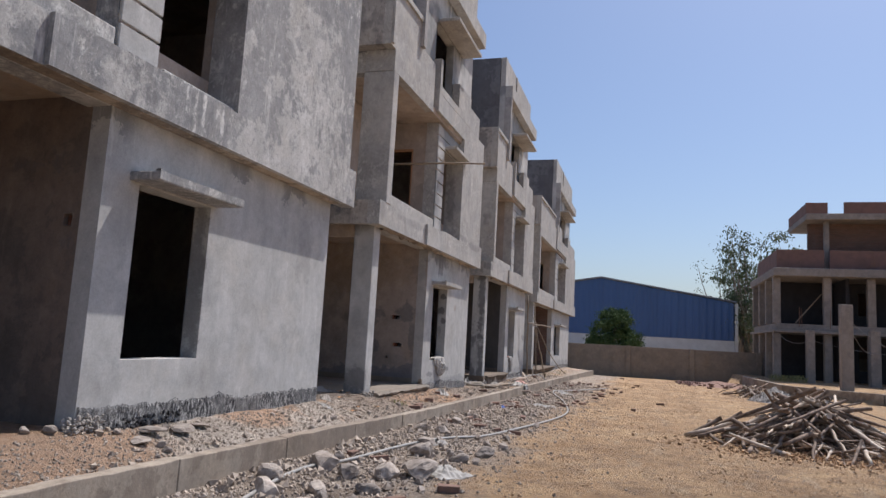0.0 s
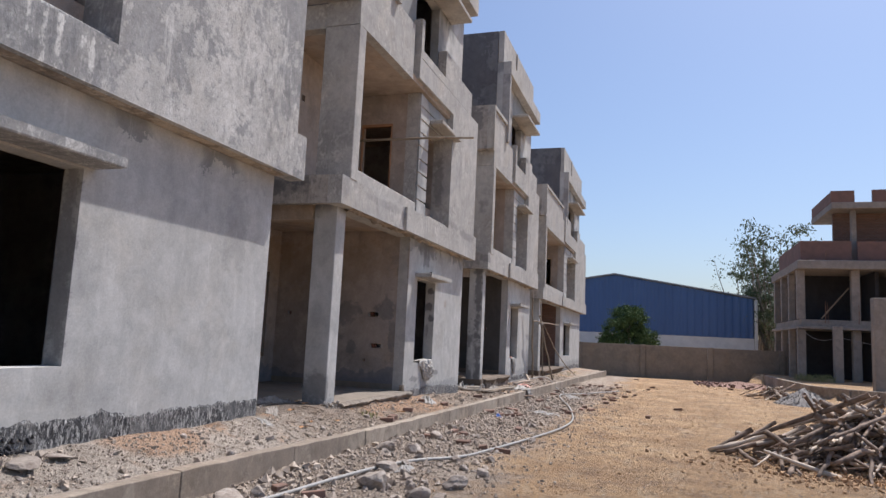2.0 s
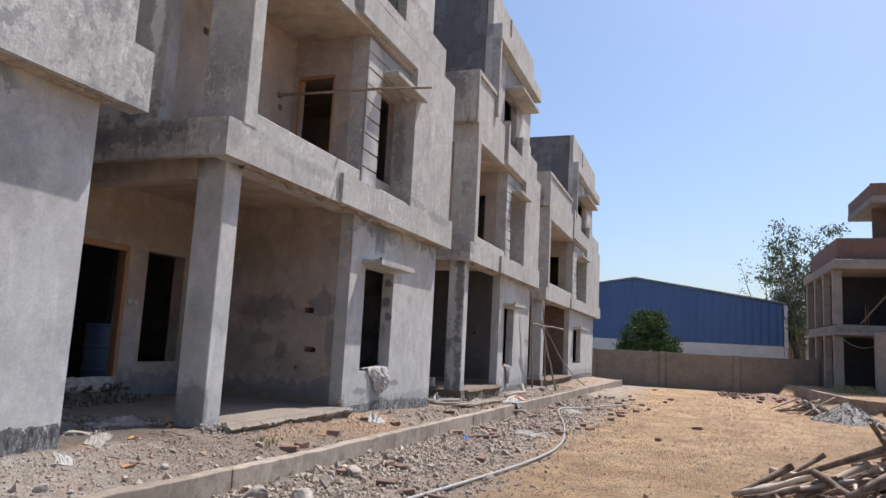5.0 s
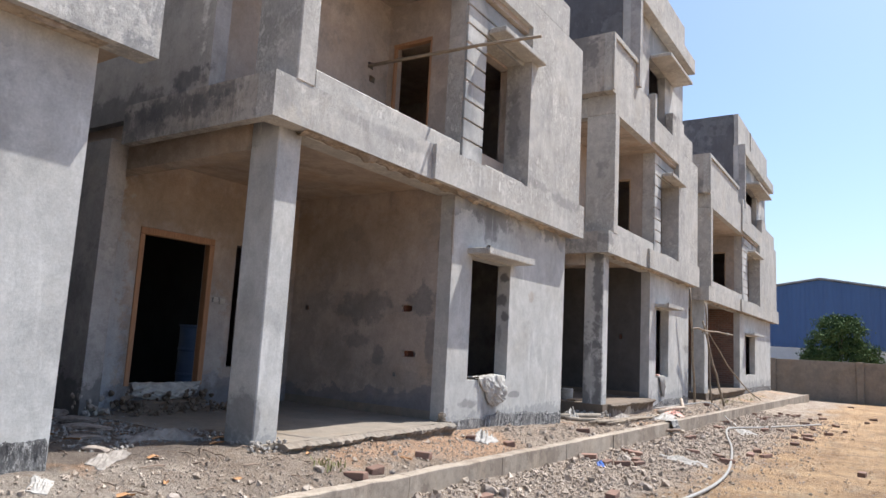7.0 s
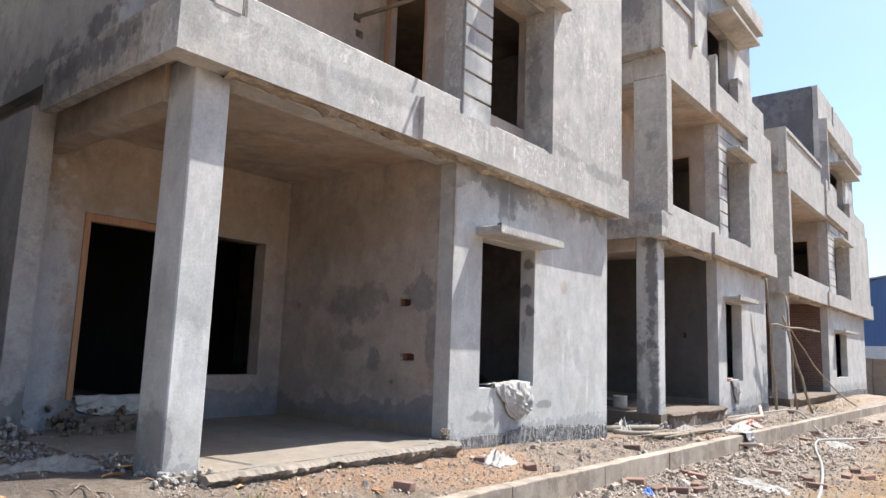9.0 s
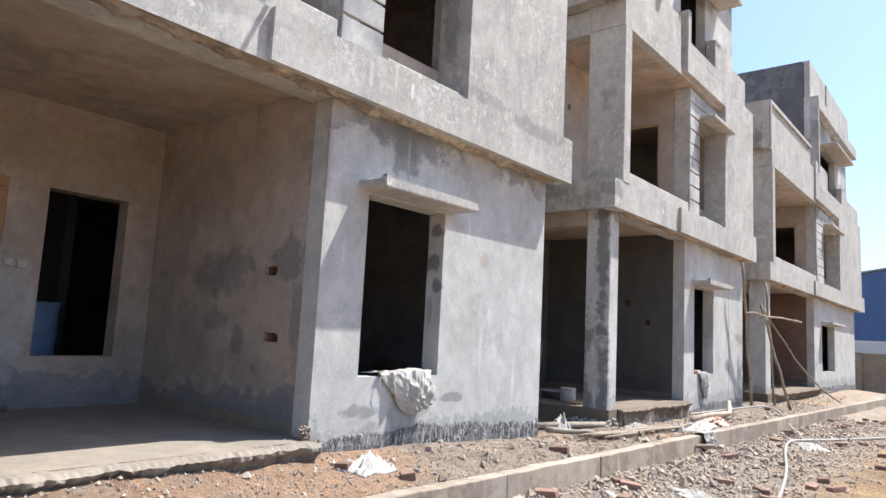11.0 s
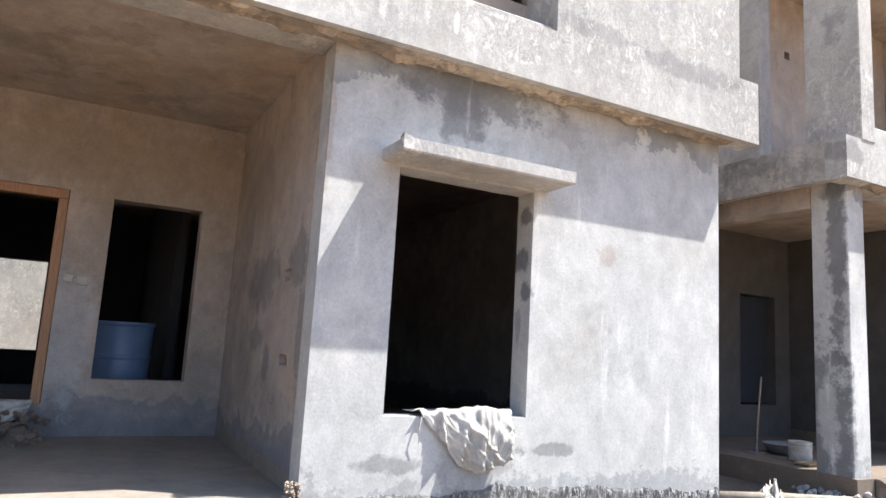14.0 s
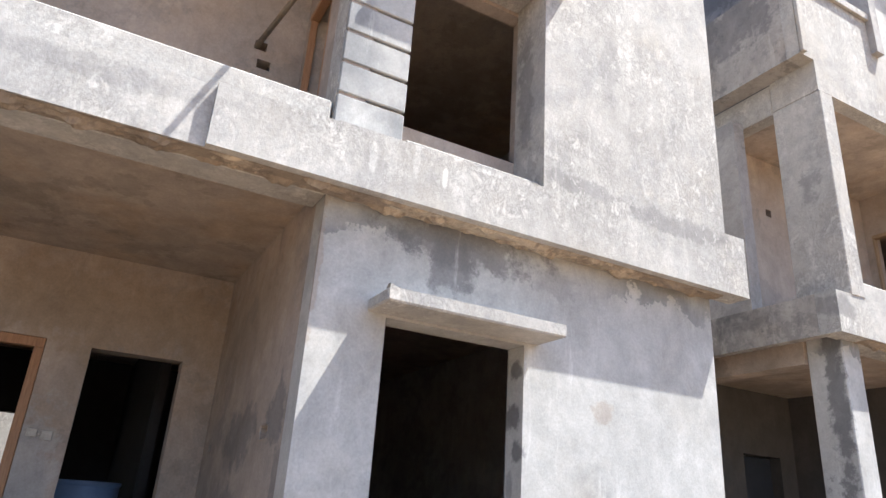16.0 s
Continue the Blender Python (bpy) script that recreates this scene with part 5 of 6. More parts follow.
def along_kerb(r):
    y = 3 + 26 * r.random() ** 1.3
    return kerb_x(y) + 0.12 + abs(r.gauss(0, 0.75)), y


chips("rubble_lumps", 1500, along_kerb, 0.025, 0.085, M_CHIPS, "fist-sized rubble lumps along the kerb", 5)
chips("rubble_lumps", 350, on_pad, 0.02, 0.07, M_CHIPS, "rubble lumps on the soil behind the kerb", 6)


def gravel_heap(cx, cy, rx, ry, h, n, mat, label, seed):
    r = random.Random(seed)
    vs, fs = [], []
    N = 28
    for j in range(N + 1):
        for i in range(N + 1):
            u, v = i / N * 2 - 1, j / N * 2 - 1
            d = math.hypot(u, v)
            z = h * max(0, 1 - d) ** 0.9 * (1 + 0.25 * noise.noise(Vector((u * 3, v * 3, seed))))
            x, y = cx + u * rx, cy + v * ry
            vs.append((x, y, interp(y, ROAD) - 0.06 + z + 0.02 * noise.noise(Vector((x * 6, y * 6, 0)))))
    fs = [(j * (N + 1) + i, j * (N + 1) + i + 1, (j + 1) * (N + 1) + i + 1, (j + 1) * (N + 1) + i) for j in range(N) for i in range(N)]
    for _ in range(n):
        q = r.randrange(N * N)
        f = fs[q]
        P = Vector(vs[f[0]]).lerp(Vector(vs[f[2]]), r.random())
        if math.hypot((P.x - cx) / rx, (P.y - cy) / ry) > 1.0:
            continue
        s, b = r.uniform(0.015, 0.06), len(vs)
        for _ in range(4):
            vs.append(tuple(P + Vector([r.uniform(-s, s) for _ in range(3)])))
        fs += [(b, b + 1, b + 2), (b, b + 1, b + 3), (b + 1, b + 2, b + 3), (b, b + 2, b + 3)]
    part("gravel_heap", (vs, fs), mat, label=label, category="gravel", kind="stuff")


gravel_heap(4.75, 29.6, 1.05, 1.1, 0.66, 1800, M_GRAVEL, "heap of grey crushed gravel on the road", 1)
gravel_heap(3.9, 42.0, 2.2, 2.6, 0.35, 900, M_BRICK, "low heap of red brick rubble", 2)


# ---- firewood ----
def stick_mesh(seed, length, r, fork=False):
    g = random.Random(seed)
    pts, p = [], Vector((-length / 2, 0, 0))
    for i in range(6):
        pts.append(p + Vector((0, g.gauss(0, 0.008), g.gauss(0, 0.008)) if 0 < i < 5 else (0, 0, 0)))
        p = p + Vector((length / 5, 0, 0))
    bm = rod(pts, r, r * g.uniform(0.55, 0.9), 7, 0.15, seed)
    me = bpy.data.meshes.new("stick")
    bm.to_mesh(me)
    bm.free()
    me.materials.append(M_STICK if seed % 5 in (0, 2, 3) else M_PALE)
    me.shade_smooth()
    return me


M_PALE = simple("peeled_stick", (0.62, 0.53, 0.44), (0.36, 0.28, 0.21), 6, 0.8, per="object", depth=0.004)
STICKS = [stick_mesh(s, 1.0, 0.020 + 0.0045 * (s % 6)) for s in range(18)]


def stick_pile(cx, cy, rx, ry, h, n, long_n, label, seed):
    g = random.Random(seed)
    z0 = interp(cy, ROAD)
    top = empty("stick_pile", (cx, cy, z0), label, "stick pile")
    for i in range(n + long_n):
        u, v = g.gauss(0, 0.45), g.gauss(0, 0.45)
        d = math.hypot(u, v)
        if d > 1.05:
            u, v, d = u / d, v / d, 1.0
        hh = h * max(0.0, 1 - d * 0.95)
        if i >= n:
            u, v, d, hh = u * 0.5, v * 0.5, d * 0.5, h * 0.75
        L = g.uniform(0.4, 1.05) if i < n else g.uniform(1.2, 2.1)
        z = z0 + 0.05 + hh * (g.random() ** 0.8 if i < n else 1.0)
        radial = g.random() < 0.72
        yaw = math.atan2(v, u) + g.gauss(0, 0.55) if radial else g.uniform(0, 6.28)
        pitch = math.atan2(h * 0.55, max(rx, 0.6)) * g.uniform(0.6, 1.9) if radial else g.gauss(0, 0.25)
        c = Vector((cx + u * rx, cy + v * ry, z))
        half = abs(math.sin(pitch)) * L / 2
        c.z = max(c.z, z0 + 0.03 + half)
        ob = new("stick", g.choice(STICKS))
        ob.parent = top
        ob.matrix_parent_inverse = Matrix.Translation(-top.location)
        w = g.uniform(0.7, 1.4)
        ob.matrix_basis = Matrix.Translation(c) @ Euler((g.uniform(0, 6.28), pitch, yaw), "XYZ").to_matrix().to_4x4() @ Matrix.Diagonal((L, w, w, 1))

    bm = bmesh.new()
    for i in range(n):
        u, v = g.gauss(0, 0.45), g.gauss(0, 0.45)
        d = min(1.0, math.hypot(u, v))
        c = Vector((cx + u * rx, cy + v * ry, z0 + 0.04 + h * max(0.0, 1 - d) * 0.75 * g.random()))
        q = Euler((0, g.gauss(0, 0.5), g.uniform(0, 6.28))).to_matrix() @ Vector((g.uniform(0.15, 0.4), 0, 0))
        q.z = min(abs(q.z), c.z - z0) * (1 if q.z > 0 else -1)
        piece = rod([c - q, c + q * 0.1 + Vector((0, 0, 0.01)), c + q], g.uniform(0.006, 0.016), 0.005, 5)
        me = bpy.data.meshes.new("t")
        piece.to_mesh(me)
        piece.free()
        bm.from_mesh(me)
        bpy.data.meshes.remove(me)
    part("twig_tangle", bm, M_STICK, top, "thin dry twigs tangled in the pile", kind="stuff")


stick_pile(3.0, 14.4, 1.9, 1.7, 0.85, 330, 26, "loose pile of dry cut sticks and branches on the road", 6)
stick_pile(4.2, 32.5, 0.9, 1.2, 0.4, 45, 4, "small pile of pale dry branches near the gravel heap", 7)
stick_pile(-4.55, 21.6, 0.2, 1.3, 0.1, 26, 3, "bamboo and planks lying on the soil behind the kerb", 9)


# ---- hose, poles ----
def tube(name, pts, r, mat, label, category):
    cu = bpy.data.curves.new(name, "CURVE")
    cu.dimensions, cu.bevel_depth, cu.bevel_resolution, cu.resolution_u = "3D", r, 2, 6
    sp = cu.splines.new("NURBS")
    sp.points.add(len(pts) - 1)
    for q, p in zip(sp.points, pts):
        q.co = (*p, 1)
    sp.use_endpoint_u, sp.order_u = True, 3
    cu.materials.append(mat)
    return tagged(new(name, cu), label, category)


HOSE = [(-2.9, 3.2), (-3.3, 4.6), (-3.55, 5.7), (-3.72, 7.0), (-3.55, 7.7), (-3.45, 8.8), (-3.3, 9.9), (-3.1, 10.7), (-2.65, 11.2), (-2.5, 12.0), (-2.35, 13.0), (-2.12, 14.2), (-1.95, 15.4), (-1.9, 16.6), (-1.98, 18.0),
        (-2.25, 19.8), (-2.6, 21.7), (-3.0, 23.4), (-3.22, 24.4), (-3.32, 25.2), (-3.2, 25.9), (-2.7, 27.0), (-2.2, 28.2), (-1.7, 29.6)]
tube("hose", [(x, y, level(x, y) + 0.035) for x, y in HOSE], 0.021, M_HOSE, "long white plastic hose snaking along the dirt road", "hose")
tube("hose", [(x, y, level(x, y) + 0.03 + h) for x, y, h in ((-4.9, 24.5, 0.05), (-4.5, 26.2, 0.15), (-4.1, 27.4, 0.25), (-3.7, 27.2, 0.0), (-3.4, 26.6, 0.0), (-3.25, 25.9, 0.0))], 0.018, M_HOSE, "thin pale hose running over the kerb", "hose")

POLES = (((-4.93, 28.8, 0.1), (-4.84, 27.75, 3.5), 0.035), ((-4.3, 29.9, 0.02), (-4.75, 28.95, 2.62), 0.035), ((-3.95, 34.4, 0.1), (-4.72, 29.1, 2.5), 0.022), ((-4.75, 30.3, 0.05), (-4.95, 30.25, 3.25), 0.033),
         ((-4.8, 27.9, 2.34), (-4.35, 31.4, 2.3), 0.028), ((-4.75, 28.9, 2.28), (-4.9, 30.0, 2.4), 0.02))
g = random.Random(4)
for a, b, r in POLES:
    a, b = Vector(a), Vector(b)
    sag = 0.32 if r < 0.025 and a.y > 33 else 0.0
    pts = [a.lerp(b, t / 8) + Vector([g.gauss(0, 0.012) for _ in range(3)]) * (0 < t < 8) - Vector((0, 0, sag * math.sin(math.pi * t / 8))) for t in range(9)]
    pole = part("bamboo_pole", rod(pts, r, r * 0.8, 8, 0.12), M_BAMBOO, label="weathered bamboo scaffold pole lashed at the house corner", category="bamboo pole", group="bamboo scaffold", smooth=True)
    for t in (2, 4, 6):
        d = (pts[t + 1] - pts[t]).normalized()
        part("node", rod([pts[t] - d * 0.012, pts[t] + d * 0.012], r * 1.18, r * 1.18, 8), M_BAMBOO, pole)
    if a.y < 30 and b.z < 3:
        d = (pts[7] - pts[6]).normalized()
        part("rope_lashing", rod([pts[7] - d * 0.05, pts[7], pts[7] + d * 0.05], r * 1.7, r * 1.5, 8, 0.3), M_SACK, pole, "frayed pale rope lashing")
part("bamboo_pole", rod([(-6.6, 14.85, 5.7), (-5.6, 15.0, 5.74), (-4.7, 15.12, 5.77), (-3.82, 15.25, 5.77)], 0.03, 0.022, 8, 0.1), M_BAMBOO, label="thin bamboo pole sticking out of the balcony wall", category="bamboo pole", smooth=True)
part("bamboo_pole", rod([(-8.0, 21.6, 0.35), (-7.8, 21.75, 1.5), (-7.6, 21.9, 2.7)], 0.02, 0.02, 6), M_BAMBOO, label="thin pole leaning in the shaded porch", category="pole", smooth=True)


# ---- cloth, sacks, litter ----
def ridge(p):
    """Sharp-crested folds."""
    return (1 - min(1.0, 2.4 * abs(noise.noise(p)))) ** 2


def drape(name, y0, y1, yb0, yb1, xin, xe, ztop, zbot, mat, label, category, seed, fold=0.03, bulge=0.05, skew=0.0):
    """Cloth laid over an edge that runs along y: a bit on top, the rest hanging in crossing folds."""
    vs, fs, NU, NV = [], [], 84, 60
    r = Vector((seed * 3.7, seed * 1.3, 0))
    for j in range(NV + 1):
        f = j / NV
        for i in range(NU + 1):
            u = i / NU
            ragged = 0.10 * noise.noise(r + Vector((u * 3.1, 0, 1))) + 0.05 * noise.noise(r + Vector((u * 9, 0, 4)))
            if f < 0.28:
                t = f / 0.28
                x, z, a, b = xin + (xe - xin) * t, ztop + 0.012, y0 + 0.06 * noise.noise(r + Vector((t * 3, 2, 2))), y1
            else:
                t = (f - 0.28) / 0.72
                a, b = y0 + (yb0 - y0) * t ** 0.8, y1 + (yb1 - y1) * t ** 0.9
                x = xe + 0.012 + bulge * math.sin(math.pi * min(1, 0.15 + t * 0.8)) * math.sin(math.pi * min(1, max(0, u * 0.9 + 0.05))) ** 0.7
                z = ztop + 0.008 - (ztop - zbot) * t * (0.62 + 0.38 * math.sin(math.pi * (u * (1 - skew) + skew * 0.75)) ** 0.8 + ragged)
            y = a + (b - a) * u
            p = r + Vector(((u + 0.55 * f) * 4.2, (f - 0.3 * u) * 0.8, 3))
            q = r + Vector(((u - 0.8 * f) * 4.6, (f + u) * 0.7, 8))
            o = r + Vector(((u + 0.2 * f) * 13, (f - 0.2 * u) * 1.6, 12))
            w = 1.1 * ridge(p) + 0.8 * ridge(q) * min(1, 2 * u) + 0.3 * ridge(o) + 0.5 * noise.noise(p * 0.6)
            k = fold * (0.25 + min(1, f * 1.5)) * 0.55
            vs.append((x + w * k * (1 if f > 0.25 else 0.3), y + 0.012 * noise.noise(p * 3), z + w * k * (1.1 if f <= 0.32 else 0.15)))
    fs = [(j * (NU + 1) + i, j * (NU + 1) + i + 1, (j + 1) * (NU + 1) + i + 1, (j + 1) * (NU + 1) + i) for j in range(NV) for i in range(NU)]
    ob = part(name, (vs, fs), mat, label=label, category=category, smooth=True)
    m = ob.modifiers.new("thickness", "SOLIDIFY")
    m.thickness = 0.005
    return ob


bundle = drape("cloth", 16.18, 17.0, 16.55, 16.98, -5.36, -5.15, 1.065, 0.64, M_CLOTH, "dirty white cloth bunched over a window sill", "cloth", 2, 0.075, 0.055, 0.35)
part("torn_strip", rod([(-5.12, 16.97, 1.03), (-5.09, 17.0, 0.97), (-5.10, 17.03, 0.90)], 0.012, 0.006, 6), M_CLOTH, bundle)
part("torn_strip", rod([(-5.12, 16.22, 1.05), (-5.11, 16.2, 0.96), (-5.12, 16.21, 0.86)], 0.008, 0.003, 6), M_CLOTH, bundle)
torn = drape("cloth", 25.5, 26.05, 25.68, 25.98, -5.31, -5.10, 0.965, 0.42, M_SACK, "pale torn sack hanging over a window sill", "cloth", 5, 0.04, 0.04)
part("printed_patch", boxes(((-5.2, 25.52, 0.985), (-5.09, 25.66, 1.03)), bevel=0.012), M_SACKRED, torn, "red printed scrap of the sack")
kx = kerb_x(22.1)
kerb_sack = drape("sack", 21.98, 22.38, 22.0, 22.46, kx - 0.2, kx + 0.078, interp(22.1, TOPK) + 0.01, interp(22.1, ROAD) + 0.0, M_SACK, "white printed cement sack draped over the kerb", "sack", 8, 0.05, 0.06)
for n in range(4):
    z = interp(22.1, TOPK) - 0.10 - 0.055 * n
    part("printed_bar", boxes(((kx + 0.118, 22.17 + 0.02 * n, z), (kx + 0.165, 22.31 + 0.02 * n, z + 0.03)), bevel=0.008), M_SACKRED, kerb_sack, "faded red print")
drape("cloth", 12.60, 13.66, 12.64, 13.60, -8.34, -8.236, interp(15.36, BASE) + 0.39, interp(15.36, BASE) + 0.17, M_CLOTH, "dirty white sack spread over the raised door sill", "cloth", 12, 0.05, 0.03)


def crumple(name, x, y, sx, sy, h, turn, mat, label, seed, z=None, category="sack"):
    """A crumpled flat sack or sheet on the ground."""
    vs, N, r = [], 34, Vector((seed * 5.1, seed, 0))
    c, s = math.cos(turn), math.sin(turn)
    for j in range(N + 1):
        for i in range(N + 1):
            u, v = i / N * 2 - 1, j / N * 2 - 1
            e = 1 + 0.28 * noise.noise(r + Vector((math.atan2(v, u) * 1.2, 5, 0)))
            d = max(abs(u), abs(v))
            px, py = u * sx * e, v * sy * e
            w = 0.15 + 0.8 * abs(noise.noise(r + Vector((u * 2.2, v * 2.2, 1)))) + 0.5 * ridge(r + Vector((u * 2.6 + v, (v - u) * 0.7, 2))) + 0.3 * ridge(r + Vector((u * 1.2 - v * 5, (v + u) * 1.2, 5)))
            zz = h * w * (1 - d ** 3) * (1 - 0.35 * d)
            X, Y = x + c * px - s * py, y + s * px + c * py
            vs.append((X, Y, (level(X, Y) if z is None else z) + 0.004 + zz))
    fs = [(j * (N + 1) + i, j * (N + 1) + i + 1, (j + 1) * (N + 1) + i + 1, (j + 1) * (N + 1) + i) for j in range(N) for i in range(N)]
    ob = part(name, (vs, fs), mat, label=label, category=category, smooth=True)
    ob.modifiers.new("thickness", "SOLIDIFY").thickness = 0.005
    return ob


FL = interp(15.36, BASE) + 0.08
crumple("sack", -4.72, 15.72, 0.16, 0.3, 0.14, 0.3, M_SACK, "crumpled white woven sack by the wall corner", 1)
crumple("sack", -2.85, 18.9, 0.16, 0.5, 0.06, 0.9, M_SACK, "flattened white sack lying on the road rubble", 2)
crumple("sack", -3.0, 25.2, 0.2, 0.4, 0.07, 0.6, M_SACK, "white plastic sheet under the hose", 3)
crumple("sack", -2.3, 7.9, 0.22, 0.28, 0.1, 0.8, M_SACK, "torn white sack between rubble stones", 4)
crumple("sack", -3.0, 10.0, 0.1, 0.16, 0.08, 0.2, M_SACK, "small scrap of white plastic in the rubble", 5)
crumple("sack", -5.9, 11.5, 0.14, 0.36, 0.09, -0.2, M_DIRTY, "dirty rag lying in front of the porch", 6)
crumple("sack", -5.25, 10.6, 0.09, 0.22, 0.06, 0.5, M_DIRTY, "torn pale sack on the soil near the wall corner", 7)
crumple("sack", -4.35, 23.4, 0.2, 0.6, 0.1, 0.1, M_SACK, "white sacks on the planks behind the kerb", 8)
crumple("sack", -5.35, 20.35, 0.14, 0.2, 0.2, 0.6, M_SACK, "crumpled white plastic bag in the gap between houses", 9)
crumple("sack", -3.5, 17.0, 0.06, 0.09, 0.07, 0.4, simple("blue_polythene", (0.05, 0.16, 0.5), (0.04, 0.1, 0.38), 8, 0.4), "scrap of blue polythene among bricks", 10)
crumple("sack", -3.45, 17.9, 0.12, 0.16, 0.1, 0.4, M_STONE, "lump of set cement beside the bricks", 11)
g = random.Random(31)
LONG = [((-4.72, 19.7), (-4.42, 22.9), 0.024), ((-4.6, 19.8), (-4.34, 22.4), 0.03), ((-4.5, 20.0), (-4.38, 23.6), 0.02), ((-4.66, 20.6), (-4.5, 23.0), 0.018), ((-4.75, 20.3), (-4.4, 21.5), 0.016), ((-5.1, 19.5), (-4.72, 20.1), 0.042)]
for (x0, y0), (x1, y1), r in LONG:
    pts = []
    for t in range(7):
        x, y = x0 + (x1 - x0) * t / 6 + g.gauss(0, 0.008), y0 + (y1 - y0) * t / 6
        pts.append((x, y, level(x, y, False) + 0.03 + r + g.uniform(0, 0.015)))
    part("bamboo_pole" if r < 0.04 else "log", rod(pts, r, r * 0.75, 7, 0.12), M_BAMBOO if r < 0.04 else M_TRUNK, label="split bamboo pole lying behind the kerb" if r < 0.04 else "dark round log lying by the wall corner", category="bamboo pole" if r < 0.04 else "log", smooth=True)
part("branch", rod([(-4.45, 23.3, 0.26), (-4.4, 24.2, 0.3), (-4.32, 25.0, 0.28), (-4.5, 25.6, 0.34), (-4.62, 26.0, 0.42)], 0.045, 0.035, 8, 0.15), M_PALE, label="bent pale branch lying on the soil behind the kerb", category="branch", smooth=True)
crumple("sack", -4.45, 24.6, 0.22, 0.5, 0.1, 0.3, M_SACKRED, "red-printed white sack spread behind the kerb", 21)
crumple("cloth", -4.42, 22.5, 0.14, 0.25, 0.12, 0.3, M_DIRTY, "grey rag wound round the bamboo poles", 22, category="cloth")
crumple("sack", -4.9, 9.9, 0.07, 0.13, 0.03, 0.9, M_SACK, "small white scrap on the soil", 24)
crumple("sack", -4.72, 21.6, 0.16, 0.4, 0.12, 0.1, M_DIRTY, "mud-covered tarpaulin beside the porch step", 13)

def mortar_lumps(name, x0, x1, y0, y1, z, h, n, seed, label, mat, size=1.0):
    g, vs, fs = random.Random(seed), [], []
    me = [stone_mesh(s + 900, 0.8) for s in range(4)]
    for i in range(n):
        x, y, s = g.uniform(x0, x1), g.uniform(y0, y1), g.uniform(0.03, 0.09) * size
        q = Euler((g.uniform(0, 6), g.uniform(0, 6), g.uniform(0, 6))).to_matrix()
        m, b = g.choice(me), len(vs)
        c = Vector((x, y, z + h * g.random() ** 2))
        vs += [tuple(c + q @ (v.co * s * 1.2)) for v in m.vertices]
        fs += [tuple(b + k for k in f.vertices) for f in m.polygons]
    part(name, (vs, fs), mat, label=label, category="mortar heap", kind="stuff")


mortar_lumps("mortar_heap", -5.62, -5.04, 11.88, 12.38, 0.42, 0.12, 260, 3, "crumbled mortar round the column foot", M_MOULD, 0.65)
mortar_lumps("mortar_heap", -5.26, -5.04, 15.12, 15.44, 0.40, 0.10, 480, 4, "lumpy mortar at the wall corner foot", M_CRUST, 0.4)
mortar_lumps("mortar_heap", -8.1, -7.65, 11.7, 12.0, 0.55, 0.2, 60, 5, "lumpy mortar at the rear corner foot", M_MOULD)
mortar_lumps("mortar_heap", -5.7, -5.0, 21.15, 21.7, 0.2, 0.12, 110, 6, "crumbled mortar round the column foot", M_MOULD)
mortar_lumps("step_rubble", -8.05, -7.55, 12.3, 13.8, FL, 0.12, 90, 9, "broken mortar and soil round the door step", M_DIRTFLOOR)
part("door_step", boxes(((-8.249, 12.6, FL - 0.05), (-8.0, 13.66, FL + 0.12)), bevel=0.03), M_DIRTFLOOR, label="rough earth-covered door step in the porch", category="step")


# ---- indoors ----
def drum(x, y, z, r, h, mat, label):
    n = 28

    def lathe(prof):
        vs = [(x + rr * math.cos(6.28318 * i / n), y + rr * math.sin(6.28318 * i / n), z + zz) for rr, zz in prof for i in range(n)]
        return vs, [(j * n + i, j * n + (i + 1) % n, (j + 1) * n + (i + 1) % n, (j + 1) * n + i) for j in range(len(prof) - 1) for i in range(n)]

    top = part("drum", lathe([(0.0, 0.0), (r * 0.94, 0.0), (r, 0.03), (r, h - 0.05), (r * 0.94, h - 0.02), (0.0, h - 0.03)]), mat, label=label, category="drum", smooth=True)
    for f in (0.32, 0.66):
        part("hoop", lathe([(r + 0.001, h * f - 0.03), (r * 1.035, h * f - 0.012), (r * 1.035, h * f + 0.012), (r + 0.001, h * f + 0.03)]), mat, top, smooth=True)
    part("rim", lathe([(r + 0.001, h - 0.05), (r * 1.04, h - 0.03), (r * 1.04, h), (r * 0.95, h), (r * 0.94, h - 0.019)]), mat, top, smooth=True)


mortar_lumps("step_rubble", -8.22, -7.95, 12.3, 13.8, FL + 0.06, 0.18, 70, 19, "broken mortar and soil heaped under the door sill", M_DIRTFLOOR)
mortar_lumps("mortar_heap", -5.20, -5.12, 15.28, 15.37, 0.42, 0.2, 300, 14, "lumpy mortar climbing the wall corner", M_CRUST, 0.3)
mortar_lumps("mortar_heap", -5.24, -5.06, 5.1, 5.5, 0.60, 0.14, 240, 24, "raw mortar lumps at the foot of the wall corner", M_MOULD, 0.5)
# Near-black colour stands in for the shade in the gap below the plaster.
mortar_lumps("mortar_heap", -5.30, -5.10, 5.5, 6.7, 0.56, 0.12, 260, 25, "mortar and broken brick coloured dark for the gap under the plaster edge", M_INNER, 0.6)


